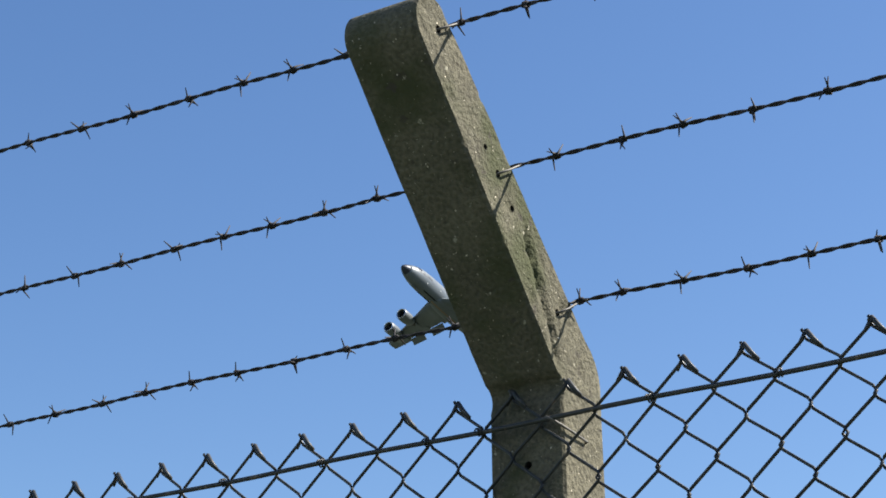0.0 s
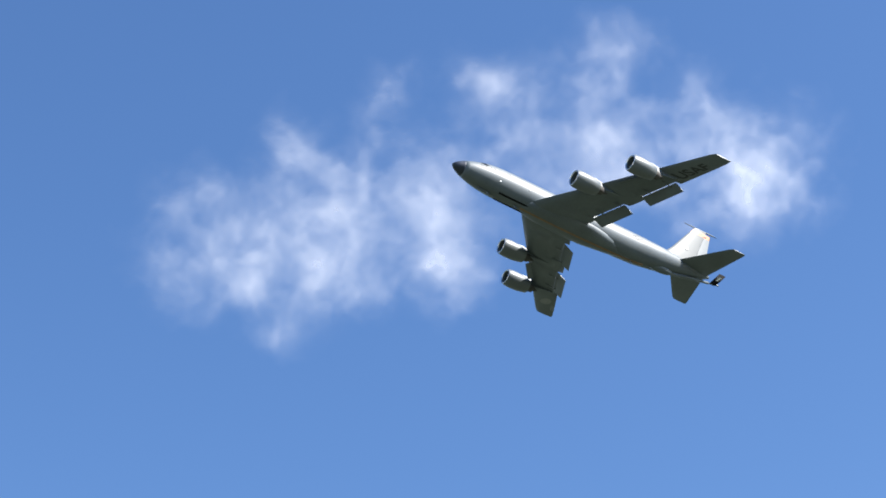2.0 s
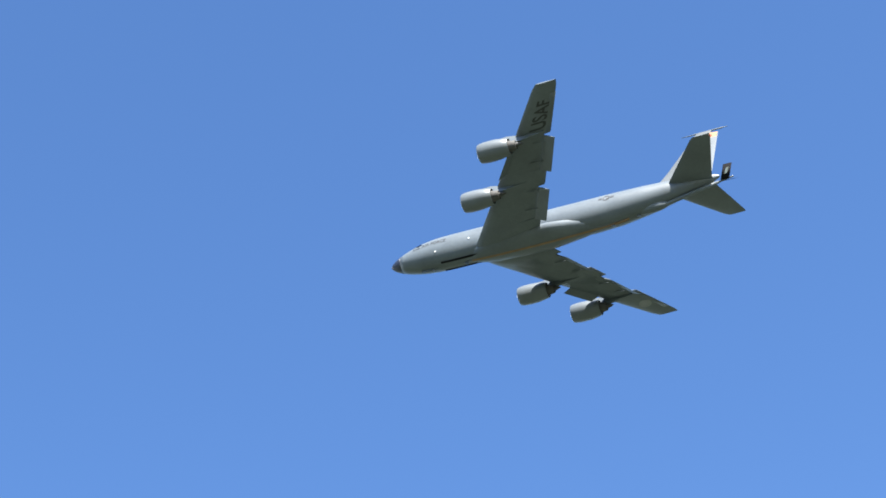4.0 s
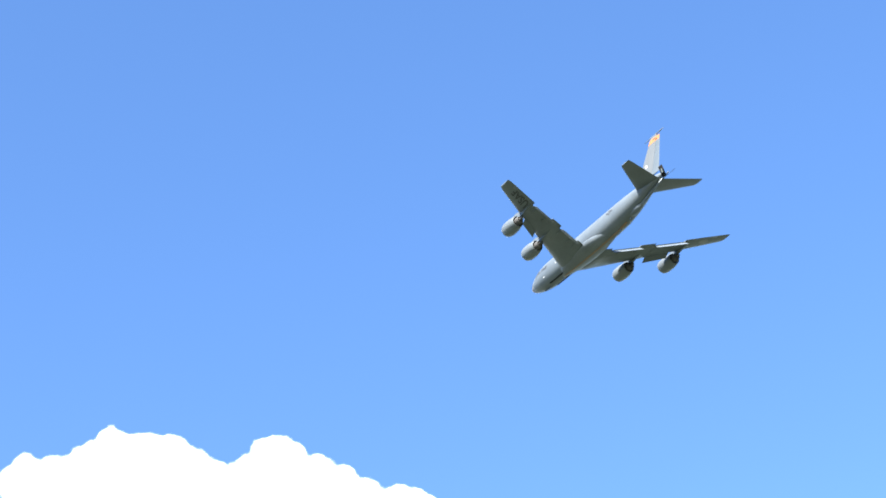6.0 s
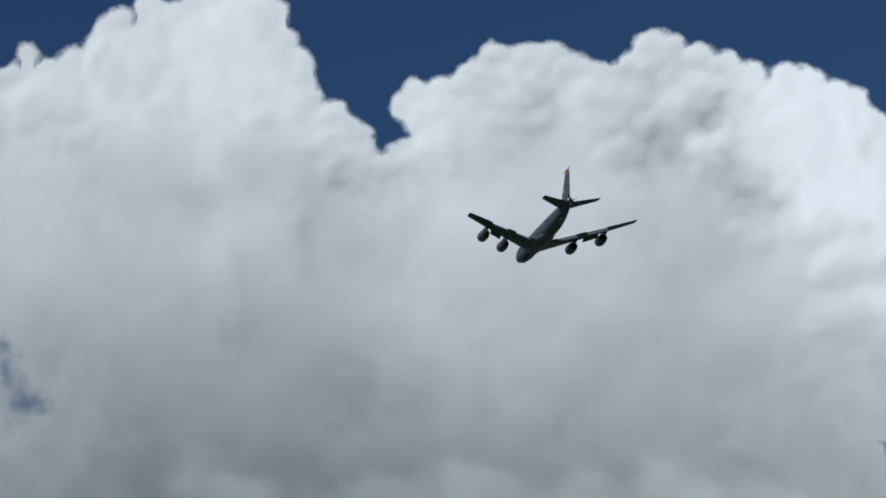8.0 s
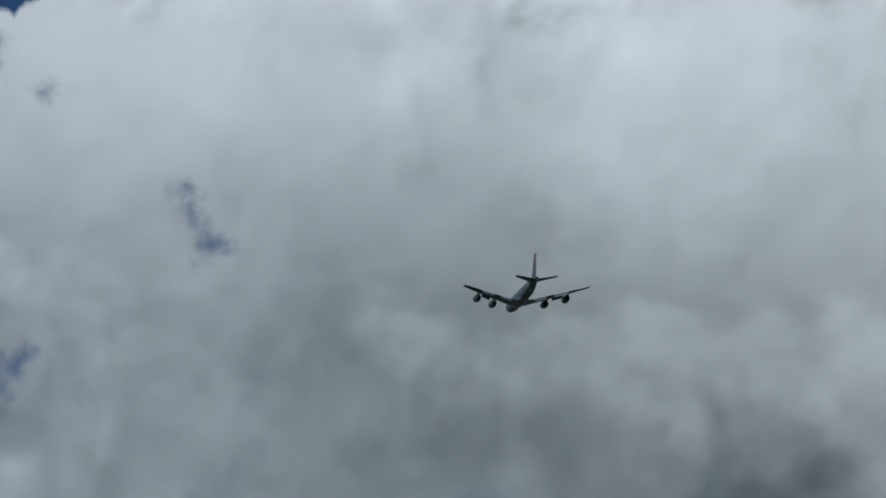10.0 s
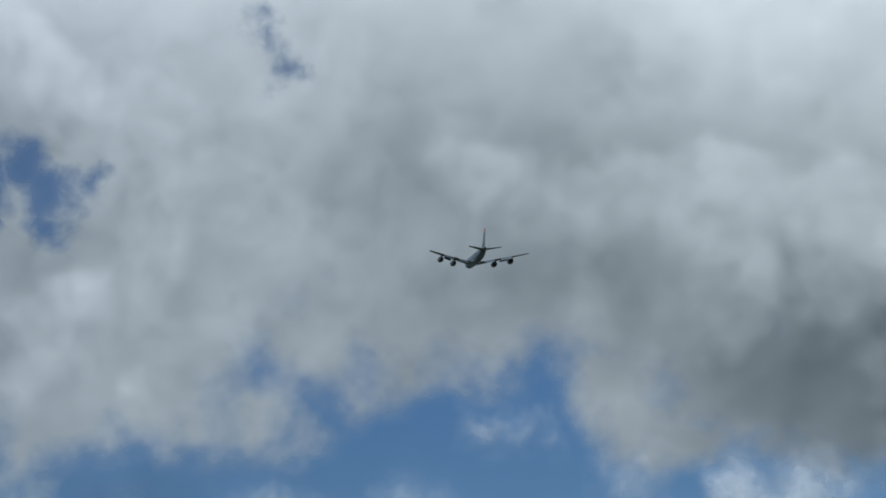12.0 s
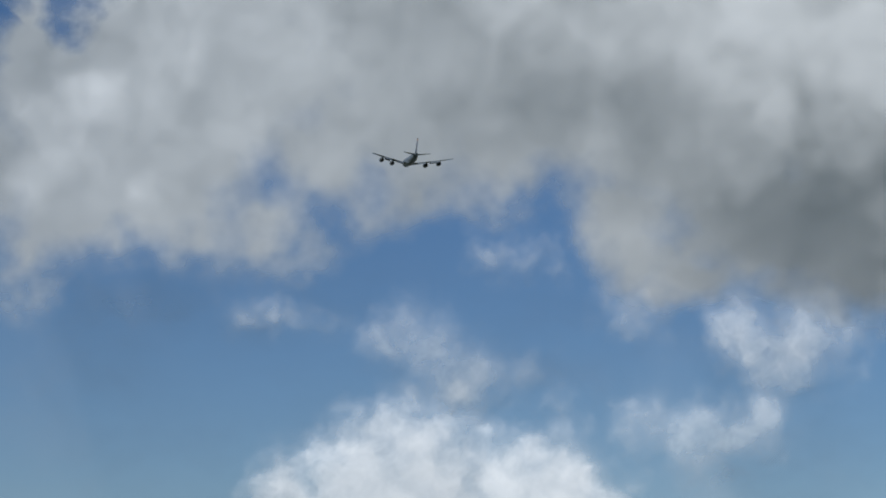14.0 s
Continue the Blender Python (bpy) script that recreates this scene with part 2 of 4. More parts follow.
def build_post(fence):
    s, c = math.sin(BEND), math.cos(BEND)
    half = PD / 2
    k = math.tan(BEND / 2)
    prof = []                                  # centre line stations: (centre, direction towards the front)
    zc = POST.z
    for i in range(25):
        z = zc * i / 24 - (0.02 if i == 24 else 0)
        prof.append((Vector((-half, 0, z)), Vector((1, 0, 0))))
    centre_bend = Vector((-half, 0, zc + k * half))
    for i in range(1, 6):
        a = BEND * i / 6
        prof.append((centre_bend + Vector((math.sin(a) * 0.012 * (i - 3), 0, math.cos(a) * 0.012 * (i - 3) + 0.0)), Vector((math.cos(a), 0, -math.sin(a)))))
    prof = [(a, b, half) for a, b in prof]
    straight = ARM_L - TIP_D / 2
    for i in range(1, 81):                     # the arm thins towards its end, its front face straight
        t = 0.03 + (straight - 0.03) * i / 80
        hd = half + (TIP_D / 2 - half) * t / straight
        prof.append((centre_bend + Vector((s, 0, c)) * t + Vector((c, 0, -s)) * (half - hd), Vector((c, 0, -s)), hd))
    rings = []
    bev = 0.0035

    def ring(ctr, front, hd):
        up = Vector((-front.z, 0, front.x))
        pts = []
        n = 15
        corners = [(hd, PW / 2), (-hd, PW / 2), (-hd, -PW / 2), (hd, -PW / 2)]
        for q in range(4):
            (d0, w0), (d1, w1) = corners[q], corners[(q + 1) % 4]
            ln = math.hypot(d1 - d0, w1 - w0)
            b = min(bev, ln * 0.3) / ln
            for j in range(n):
                f = b + (1 - 2 * b) * j / (n - 1)
                d, w = d0 + (d1 - d0) * f, w0 + (w1 - w0) * f
                p = ctr + front * d + Vector((0, w, 0))
                e = noise.noise((p.x * 34, p.y * 34, p.z * 34)) * 0.0004 + noise.noise((p.x * 9, p.y * 9, p.z * 9)) * 0.0009
                edge = 0.0030 * max(0, noise.noise((p.x * 40, p.y * 40, p.z * 22 + 7)) - 0.22) if j in (0, n - 1) else 0
                away = Vector((front.x * d + 0, w, front.z * d)).normalized()
                if q == 0 and front.z < -0.3:  # pitted side face with a long spalled crack
                    arm = (p - Vector((0, 0, POST.z))).dot(Vector((s, 0, c)))
                    deep = -(p - Vector((0, 0, POST.z))).dot(Vector((c, 0, -s)))
                    mid = float(np.interp(arm, (0.02, 0.08, 0.14, 0.20), (0.012, 0.031, 0.046, 0.062))) + 0.006 * noise.noise((arm * 60, 3.0, 0.0))
                    if 0.015 < arm < 0.21:
                        wide = 0.009 * (1 + 0.8 * noise.noise((arm * 45, 9.0, 0.0)))
                        e -= 0.0075 * max(0.0, 1 - abs(deep - mid) / wide) * min(1, (arm - 0.015) / 0.02, (0.21 - arm) / 0.03)
                    e -= 0.005 * max(0.0, noise.noise((p.x * 38, 5.0, p.z * 38)) - 0.42) * 4
                pts.append(p + away * (e - edge))
        return pts

    for ctr, front, hd in prof:
        rings.append(ring(ctr, front, hd))
    ctr, front, hd = prof[-1]
    for i in range(1, 10):                     # the rounded end
        a = math.pi / 2 * i / 9
        rings.append(ring(ctr + Vector((s, 0, c)) * hd * math.sin(a), front, max(hd * math.cos(a), 0.004)))
    bm = loft(bmesh.new(), rings)
    ob = part("post", bm, CONCRETE, None, "weathered cranked concrete post with lichen and chipped edges")
    # holes bored through the side face
    cut = bmesh.new()
    for a, d, r in HOLES:
        p = fence_local(0, a, -d)
        m = Matrix.Translation((p.x, PW / 2 - 0.012, p.z)) @ Matrix.Rotation(math.pi / 2, 4, "X")
        bmesh.ops.create_cone(cut, cap_ends=True, segments=12, radius1=r, radius2=r, depth=0.03, matrix=m)
    bmesh.ops.create_cone(cut, cap_ends=True, segments=12, radius1=0.0055, radius2=0.0055, depth=0.03,
                          matrix=Matrix.Translation((-0.008, 0.002, POST.z - 0.098)) @ Matrix.Rotation(math.pi / 2, 4, "Y"))
    cme = bpy.data.meshes.new("cutter")
    cut.to_mesh(cme)
    cut.free()
    # darker colour on the walls of the holes
    cme.materials.append(HOLE)
    cob = new("cutter", cme)
    mod = ob.modifiers.new("holes", "BOOLEAN")
    mod.object = cob
    mod.operation = "DIFFERENCE"
    mod.solver = "EXACT"
    mod.material_mode = "TRANSFER"
    dg = bpy.context.evaluated_depsgraph_get()
    me = bpy.data.meshes.new_from_object(ob.evaluated_get(dg))
    old = ob.data
    ob.modifiers.clear()
    ob.data = me
    bpy.data.meshes.remove(old)
    bpy.data.objects.remove(cob)
    ob.parent = fence
    sharp(ob, 40)
    return ob


# along the arm, depth behind the front face, radius
HOLES = ((0.479, 0.046, 0.0055), (0.318, 0.045, 0.0042), (0.279, 0.049, 0.0052), (0.229, 0.050, 0.0045), (0.077, 0.058, 0.0052))
# middle of the wire on the arm, slope along the fence
STRANDS = ((0.4742, -0.037, 0.3), (0.2732, -0.026, 1.7), (0.0718, -0.019, 2.9))
FENCE_HALF = 1.25
# where the barbs sit along each strand
BARBS = ((-0.961, -0.870, -0.768, -0.680, -0.579, -0.481, -0.380, -0.283, -0.200, -0.114, 0.067, 0.163, 0.248, 0.336),
         (-1.002, -0.912, -0.815, -0.715, -0.623, -0.520, -0.427, -0.342, -0.251, -0.161, 0.120, 0.217, 0.302),
         (-0.600, -0.513, -0.408, -0.314, -0.229, -0.130, 0.068, 0.132, 0.221))


def strand_point(along, arm, slope, phase):
    sway = 0.0012 * math.sin(along * 5.1 + phase) + 0.0012 * math.sin(along * 17 + 2 * phase)
    sag = 0.024 * max(0.0, -along - 0.45) ** 2
    return fence_local(along, arm + slope * along - sag + sway * min(1, abs(along) * 6), -PD - 0.005 + (PD - TIP_D) * arm / ARM_L + 0.3 * sway)


def barb_mesh():
    bm = bmesh.new()
    for side, a0 in ((-1, 0.4), (1, 2.1)):
        pts = []
        for i in range(15):                    # two turns round the strands
            a = a0 + 4 * math.pi * i / 14
            pts.append((0.0034 * math.cos(a), side * 0.0022 + 0.0042 * (i / 14 - 0.5), 0.0034 * math.sin(a)))
        d0, d1 = Vector(pts[0]) - Vector(pts[1]), Vector(pts[-1]) - Vector(pts[-2])
        pts = [Vector(pts[0]) + d0.normalized() * 0.0165, *pts, Vector(pts[-1]) + d1.normalized() * 0.0165]
        tube(bm, pts, [0.0007] + [0.0015] * 15 + [0.0007], 5)
    me = bpy.data.meshes.new("barb")
    bm.to_mesh(me)
    bm.free()
    me.materials.append(RUST)
    me.shade_smooth()
    return me


def build_fence():
    fence = empty("fence", FENCE_M, "security fence of cranked concrete post, chain link and three barbed wires", "fence")
    build_post(fence)
    rnd = random.Random(4)
    barb = barb_mesh()
    for (arm, slope, phase), barbs in zip(STRANDS, BARBS):
        bm = bmesh.new()
        for turn in (0, math.pi):
            pts = []
            steps = 300
            for i in range(steps + 1):
                y = -FENCE_HALF + 2 * FENCE_HALF * i / steps
                p = strand_point(y, arm, slope, phase)
                a = turn + y * 2 * math.pi / 0.055 + 0.8 * math.sin(y * 9 + phase)
                pts.append(p + Vector((math.cos(a) * 0.0016, 0, math.sin(a) * 0.0016)))
            tube(bm, pts, 0.00155, 6)
        wire = part("barbed_wire", bm, RUST, fence, "rusty twisted barbed wire")
        places = list(barbs)
        while places[0] > -FENCE_HALF + 0.12:
            places.insert(0, places[0] - rnd.uniform(0.085, 0.100))
        while places[-1] < FENCE_HALF - 0.12:
            places.append(places[-1] + rnd.uniform(0.085, 0.100))
        for y in places:
            p = strand_point(y, arm, slope, phase)
            b = new("barb", barb)
            b.parent = wire
            b.matrix_basis = Matrix.Translation(p) @ Matrix.Rotation(rnd.random() * 6.28, 4, "Y") @ Matrix.Rotation(rnd.uniform(-0.25, 0.25), 4, "X")
    # ties through the holes, bent round to the strand behind
    for (a, d, r), (arm, slope, ph) in zip((HOLES[0], HOLES[2], HOLES[4]), STRANDS):
        bm = bmesh.new()
        h = fence_local(0, a, -d)
        e = fence_local(0, arm - 0.002, -PD - 0.006 + (PD - TIP_D) * arm / ARM_L)
        y0 = PW / 2
        e2 = strand_point(0.085, arm, slope, ph)
        pts = [(h.x, y0 - 0.02, h.z), (h.x, y0 + 0.004, h.z), (h.x * 0.7 + e.x * 0.3, y0 + 0.010, h.z * 0.7 + e.z * 0.3), (e.x * 0.8 + h.x * 0.2, y0 + 0.010, e.z * 0.8 + h.z * 0.2), (e.x, y0 + 0.012, e.z), (e2.x, e2.y - 0.012, e2.z + 0.001), (e2.x + 0.003, e2.y - 0.004, e2.z - 0.002)]
        tube(bm, pts, 0.0016, 6)
        part("tie_wire", bm, TIE, fence, "bent galvanised tie wire through the hole")
    # chain link: zigzag wires hung side by side, the line wire through their tops
    pitch, half_h = 0.0865, 0.0425
    top = POST.z - 0.0050
    n = int(2 * FENCE_HALF / pitch)
    rows = int((top - 0.03) / half_h)
    peak0 = -0.0130
    for i in range(n):
        k = i - n // 2
        base = peak0 + k * pitch * (0.965 if k > 0 else 1.0)
        bm = bmesh.new()
        pts = []
        for j in range(rows + 1):
            side = j % 2
            y = base + (pitch / 2 if side else 0) - 0.0
            z = top - j * half_h
            dx = 0.0028 if side else -0.0028
            y += 0.0012 * math.sin(i * 2.3 + j * 1.1)
            pts.append(Vector((0.012 + dx, y, z + 0.0012 * math.sin(i * 1.7 + j))))
        out = [pts[0] + Vector((0, -0.010, -0.011)), ]
        for j, p in enumerate(pts):
            inward = Vector((0, -0.0035 if j % 2 else 0.0035, 0))
            out += [p + inward * 0.4 + Vector((0, 0, 0.0065)), p - inward * 0.7, p + inward * 0.4 - Vector((0, 0, 0.0065))]
        tube(bm, out, 0.0022, 6)
        part("mesh_wire", bm, MESHWIRE, fence)
        # the mirrored wire that completes each diamond
        bm = bmesh.new()
        out = []
        for j in range(rows + 1):
            side = j % 2
            y = base + (-pitch / 2 if side else 0) + 0.0012 * math.sin(i * 2.9 + j)
            p = Vector((0.012 - (0.0028 if side else -0.0028), y, top - j * half_h))
            inward = Vector((0, 0.0035 if side else -0.0035, 0))
            out += [p + inward * 0.4 + Vector((0, 0, 0.0065)), p - inward * 0.7, p + inward * 0.4 - Vector((0, 0, 0.0065))]
        tube(bm, out, 0.0022, 6)
        part("mesh_wire", bm, MESHWIRE, fence)
        bm = bmesh.new()                        # knuckle where two wires hook at the top
        tube(bm, [(0.010, base - 0.002, top + 0.002), (0.013, base + 0.003, top + 0.004), (0.015, base + 0.012, top - 0.008), (0.014, base + 0.022, top - 0.0195)], [0.0028, 0.0036, 0.0034, 0.0026], 6)
        part("knuckle", bm, MESHWIRE, fence)
    bm = bmesh.new()
    tube(bm, [(0.017, -FENCE_HALF + 2 * FENCE_HALF * i / 40, POST.z - 0.047 + 0.0012 * math.sin(i * 0.9)) for i in range(41)], 0.0034, 8)
    part("line_wire", bm, MESHWIRE, fence, "straight dark line wire")
    for y in (-0.494, -0.320, -0.144, -0.060, 0.194, 0.37, 0.55, -0.67):
        bm = bmesh.new()
        pts = [(0.017 + 0.0052 * math.cos(t), y + 0.010 * (t / 14 - 0.5), POST.z - 0.047 + 0.0052 * math.sin(t)) for t in (k * 0.5 for k in range(28))]
        tube(bm, pts, 0.0012, 5)
        part("clip", bm, MESHWIRE, fence)
    bm = bmesh.new()
    pts = [(-0.055, PW / 2 - 0.006, POST.z - 0.068), (-0.052, PW / 2 + 0.004, POST.z - 0.066), (-0.01, PW / 2 + 0.005, POST.z - 0.060), (0.019, PW / 2 - 0.004, POST.z - 0.050), (0.021, PW / 2 - 0.012, POST.z - 0.045)]
    tube(bm, pts, 0.0017, 6)
    part("tie_wire", bm, TIE, fence, "bent galvanised tie wire round the line wire")


build_fence()


# ---------------- tanker aircraft (x forward, y to its left, z up, origin at the nose) ----------------
# aft of the nose, centre height, half width, half height
HULL = ((0.0, -0.22, 0.05, 0.05), (0.25, -0.22, 0.38, 0.36), (0.7, -0.21, 0.68, 0.66), (1.4, -0.19, 1.00, 0.98), (2.3, -0.15, 1.29, 1.30), (3.4, -0.09, 1.53, 1.62), (4.6, -0.03, 1.70, 1.88),
        (6.2, 0.0, 1.80, 2.05), (8.0, 0.0, 1.83, 2.10), (12.0, 0.0, 1.83, 2.10), (18.0, 0.0, 1.83, 2.10), (25.0, 0.0, 1.83, 2.10), (28.0, 0.10, 1.78, 2.00), (31.0, 0.34, 1.58, 1.74),
        (33.5, 0.62, 1.28, 1.42), (35.8, 0.90, 0.94, 1.06), (37.6, 1.10, 0.62, 0.72), (38.9, 1.24, 0.36, 0.42), (39.5, 1.30, 0.12, 0.14))


def hull(x):
    """Centre height, half width and half height at x metres aft of the nose."""
    return [float(np.interp(x, [h[0] for h in HULL], [h[k] for h in HULL])) for k in (1, 2, 3)]


def hull_y(x, z, lift=0.012):
    zc, hw, hh = hull(x)
    return hw * math.sqrt(max(0.0, 1 - ((z - zc) / hh) ** 2)) + lift


def hull_rings(x0, x1, step=0.5, seg=40, grow=0.0):
    xs = [x0]
    while xs[-1] + step < x1 - 0.01:
        xs.append(xs[-1] + step)
    xs.append(x1)
    rings = []
    for x in xs:
        zc, hw, hh = hull(x)
        rings.append([(-x, (hw + grow) * math.sin(2 * math.pi * i / seg), zc + (hh + grow) * math.cos(2 * math.pi * i / seg)) for i in range(seg)])
    return rings


def airfoil(chord, thick, n=9, camber=0.0):
    """Section outline as (aft, height) pairs, from the trailing edge over the top."""
    out = []
    xs = [0.5 * (1 - math.cos(math.pi * i / n)) for i in range(n + 1)]
    f = lambda x: 5 * thick * (0.2969 * math.sqrt(x) - 0.126 * x - 0.3516 * x * x + 0.2843 * x ** 3 - 0.1030 * x ** 4)
    for x in reversed(xs):
        out.append((x * chord, f(x) + camber * x * (1 - x) * 4))
    for x in xs[1:-1]:
        out.append((x * chord, -f(x) + camber * x * (1 - x) * 4))
    return out


# span station, leading edge aft of the nose, chord, height of the chord line, thickness
WING = ((1.2, 11.1, 7.75, -1.32, 1.10), (1.9, 11.6, 7.55, -1.28, 1.05), (5.0, 14.0, 6.68, -0.86, 0.86), (8.3, 16.55, 5.75, -0.42, 0.68), (14.1, 21.0, 4.15, 0.42, 0.44), (19.2, 24.95, 2.8, 1.20, 0.26), (19.85, 25.6, 2.35, 1.30, 0.16))


def wing_at(y):
    ys = [w[0] for w in WING]
    return [float(np.interp(y, ys, [w[k] for w in WING])) for k in range(1, 5)]


def wing_stations():
    """The fixed wing, cut back where the flaps have run out."""
    def cut(y, d):
        le, ch, z, th = wing_at(y)
        return (y, le, ch - d, z, th * (1 - 0.4 * d / ch))
    out = [WING[0], WING[1]]
    for y0, y1 in FLAPS:
        out += [cut(y0 - 0.03, 0), cut(y0, 0.70), cut((y0 + y1) / 2, 0.70), cut(y1, 0.70), cut(y1 + 0.03, 0)]
    return out + [cut(14.1, 0), *WING[-2:]]


FLAPS = ((3.2, 7.2), (9.4, 13.6))


def wing_under(y, aft):
    """Height of the wing's underside at a place aft of the nose."""
    le, ch, z, th = wing_at(y)
    x = min(max((aft - le) / ch, 0.02), 0.98)
    t = th
    return z - 5 * t * (0.2969 * math.sqrt(x) - 0.126 * x - 0.3516 * x * x + 0.2843 * x ** 3 - 0.1030 * x ** 4)


def surface(stations, side, n=9):
    rings = []
    for y, le, ch, z, th in stations:
        rings.append([(-(le + a), side * y, z + h) for a, h in airfoil(ch, th, n)])
    return loft(bmesh.new(), rings)


def lathe(bm, profile, centre, seg=28, droop=0.0, flat=0.0):
    """Turns (aft, radius) pairs round an axis along x."""
    rings = []
    for a, r in profile:
        ring = []
        for i in range(seg):
            t = 2 * math.pi * i / seg
            c, s = math.cos(t), math.sin(t)
            rz = r * (1 - flat) if c < -0.2 else r
            ring.append((centre[0] - a, centre[1] + r * s, centre[2] + rz * c - droop * a))
        rings.append(ring)
    return loft(bm, rings, cap=False)


def text_mesh(body, size):
    cu = bpy.data.curves.new("lettering", "FONT")
    cu.body, cu.size, cu.align_x, cu.align_y = body, size, "LEFT", "BOTTOM_BASELINE"
    cu.offset = size * 0.022
    ob = new("lettering", cu)
    me = bpy.data.meshes.new_from_object(ob.evaluated_get(bpy.context.evaluated_depsgraph_get()))
    bpy.data.objects.remove(ob)
    bpy.data.curves.remove(cu)
    bm = bmesh.new()
    bm.from_mesh(me)
    bpy.data.meshes.remove(me)
    return bm


def build_engine(plane, side, y, x, z, le, wz):
    c = (x + 1.95, side * y, z)                # centre of the inlet
    eng = part("engine", lathe(bmesh.new(), [(0.10, 0.86), (0.02, 0.93), (0.0, 0.98), (0.05, 1.03)], c, flat=0.03), LIP, plane, "bare metal inlet lip of a turbofan engine")
    cowl = [(0.05, 1.03), (0.25, 1.10), (0.7, 1.16), (1.4, 1.175), (2.2, 1.14), (2.8, 1.04), (3.5, 0.90), (3.53, 0.87), (3.0, 0.85), (2.4, 0.86)]
    part("cowl", lathe(bmesh.new(), cowl, c, flat=0.03), COWL, eng, "light grey painted engine cowl")
    part("inlet_duct", lathe(bmesh.new(), [(0.10, 0.86), (0.4, 0.83), (0.95, 0.82)], c), COWL, eng)
    bm = lathe(bmesh.new(), [(0.92, 0.83), (0.95, 0.30), (0.70, 0.18), (0.50, 0.02)], c)
    for i in range(24):                        # fan blades
        t = 2 * math.pi * i / 24
        u, w = Vector((0, math.sin(t), math.cos(t))), Vector((0, math.cos(t), -math.sin(t)))
        o = Vector(c) - Vector((0.86, 0, 0))
        pts = [o + u * 0.25 + w * 0.02, o + u * 0.81 + w * 0.06 + Vector((0.05, 0, 0)), o + u * 0.81 - w * 0.06 - Vector((0.06, 0, 0)), o + u * 0.25 - w * 0.03 - Vector((0.04, 0, 0))]
        bm.faces.new([bm.verts.new(p) for p in pts])
    part("fan", bm, FAN, eng, "black turbofan blades and spinner")
    part("core_nozzle", lathe(bmesh.new(), [(2.9, 0.66), (3.6, 0.62), (4.25, 0.50), (4.3, 0.45), (3.8, 0.42)], c), DARKMETAL, eng, "burnt metal exhaust nozzle")
    part("exhaust_plug", lathe(bmesh.new(), [(3.9, 0.33), (4.6, 0.24), (5.1, 0.03)], c), DARKMETAL, eng)
    # pylon from the cowl's top to under the wing
    bm = bmesh.new()
    zt = z + 1.12
    rings = []
    for a, lo, hi, hw in ((1.2, zt - 0.35, zt + 0.05, 0.05), (2.0, zt - 0.5, zt + 0.28, 0.16), (3.2, zt - 0.75, max(zt + 0.35, wz - 0.05), 0.16), (4.6, zt - 0.80, wz + 0.05, 0.16), (6.0, wz - 0.50, wz + 0.02, 0.12), (7.4, wz - 0.28, wz + 0.05, 0.05)):
        xx = c[0] - a
        rings.append([(xx, side * y - hw, lo), (xx, side * y + hw, lo), (xx, side * y + hw, hi), (xx, side * y - hw, hi)])
    sharp(part("pylon", loft(bm, rings), GREY, eng))
    return eng


def build_flap(plane, side, y0, y1, drop, run, name="flap"):
    rings = []
    for i in range(5):
        y = y0 + (y1 - y0) * i / 4
        le, ch, z, th = wing_at(y)
        te = le + ch
        x0, zz = te - 0.74, z - 0.17
        ch_f = run * (0.85 + 0.03 * ch)
        ca, sa = math.cos(radians(drop)), math.sin(radians(drop))
        rings.append([(-(x0 + a * ca), side * y, zz + h * ca - a * sa) for a, h in airfoil(ch_f, 0.16, 7)])
    return sharp(part(name, loft(bmesh.new(), rings), GREY, plane, "lowered grey wing flap"), 50)


def build_krueger(plane, side, y0, y1):
    """The leading edge flap swung out below the wing between the engines."""
    rings = []
    for i in range(4):
        y = y0 + (y1 - y0) * i / 3
        le, ch, z, th = wing_at(y)
        rings.append([(-(le + 0.55 - a * 0.80), side * y, wing_under(y, le + 0.55) + 0.05 + h * 0.6 - a * 0.60) for a, h in airfoil(1.15, 0.07, 6)])
    sharp(part("krueger_flap", loft(bmesh.new(), rings), GREY, plane, "lowered grey leading edge flap"), 50)


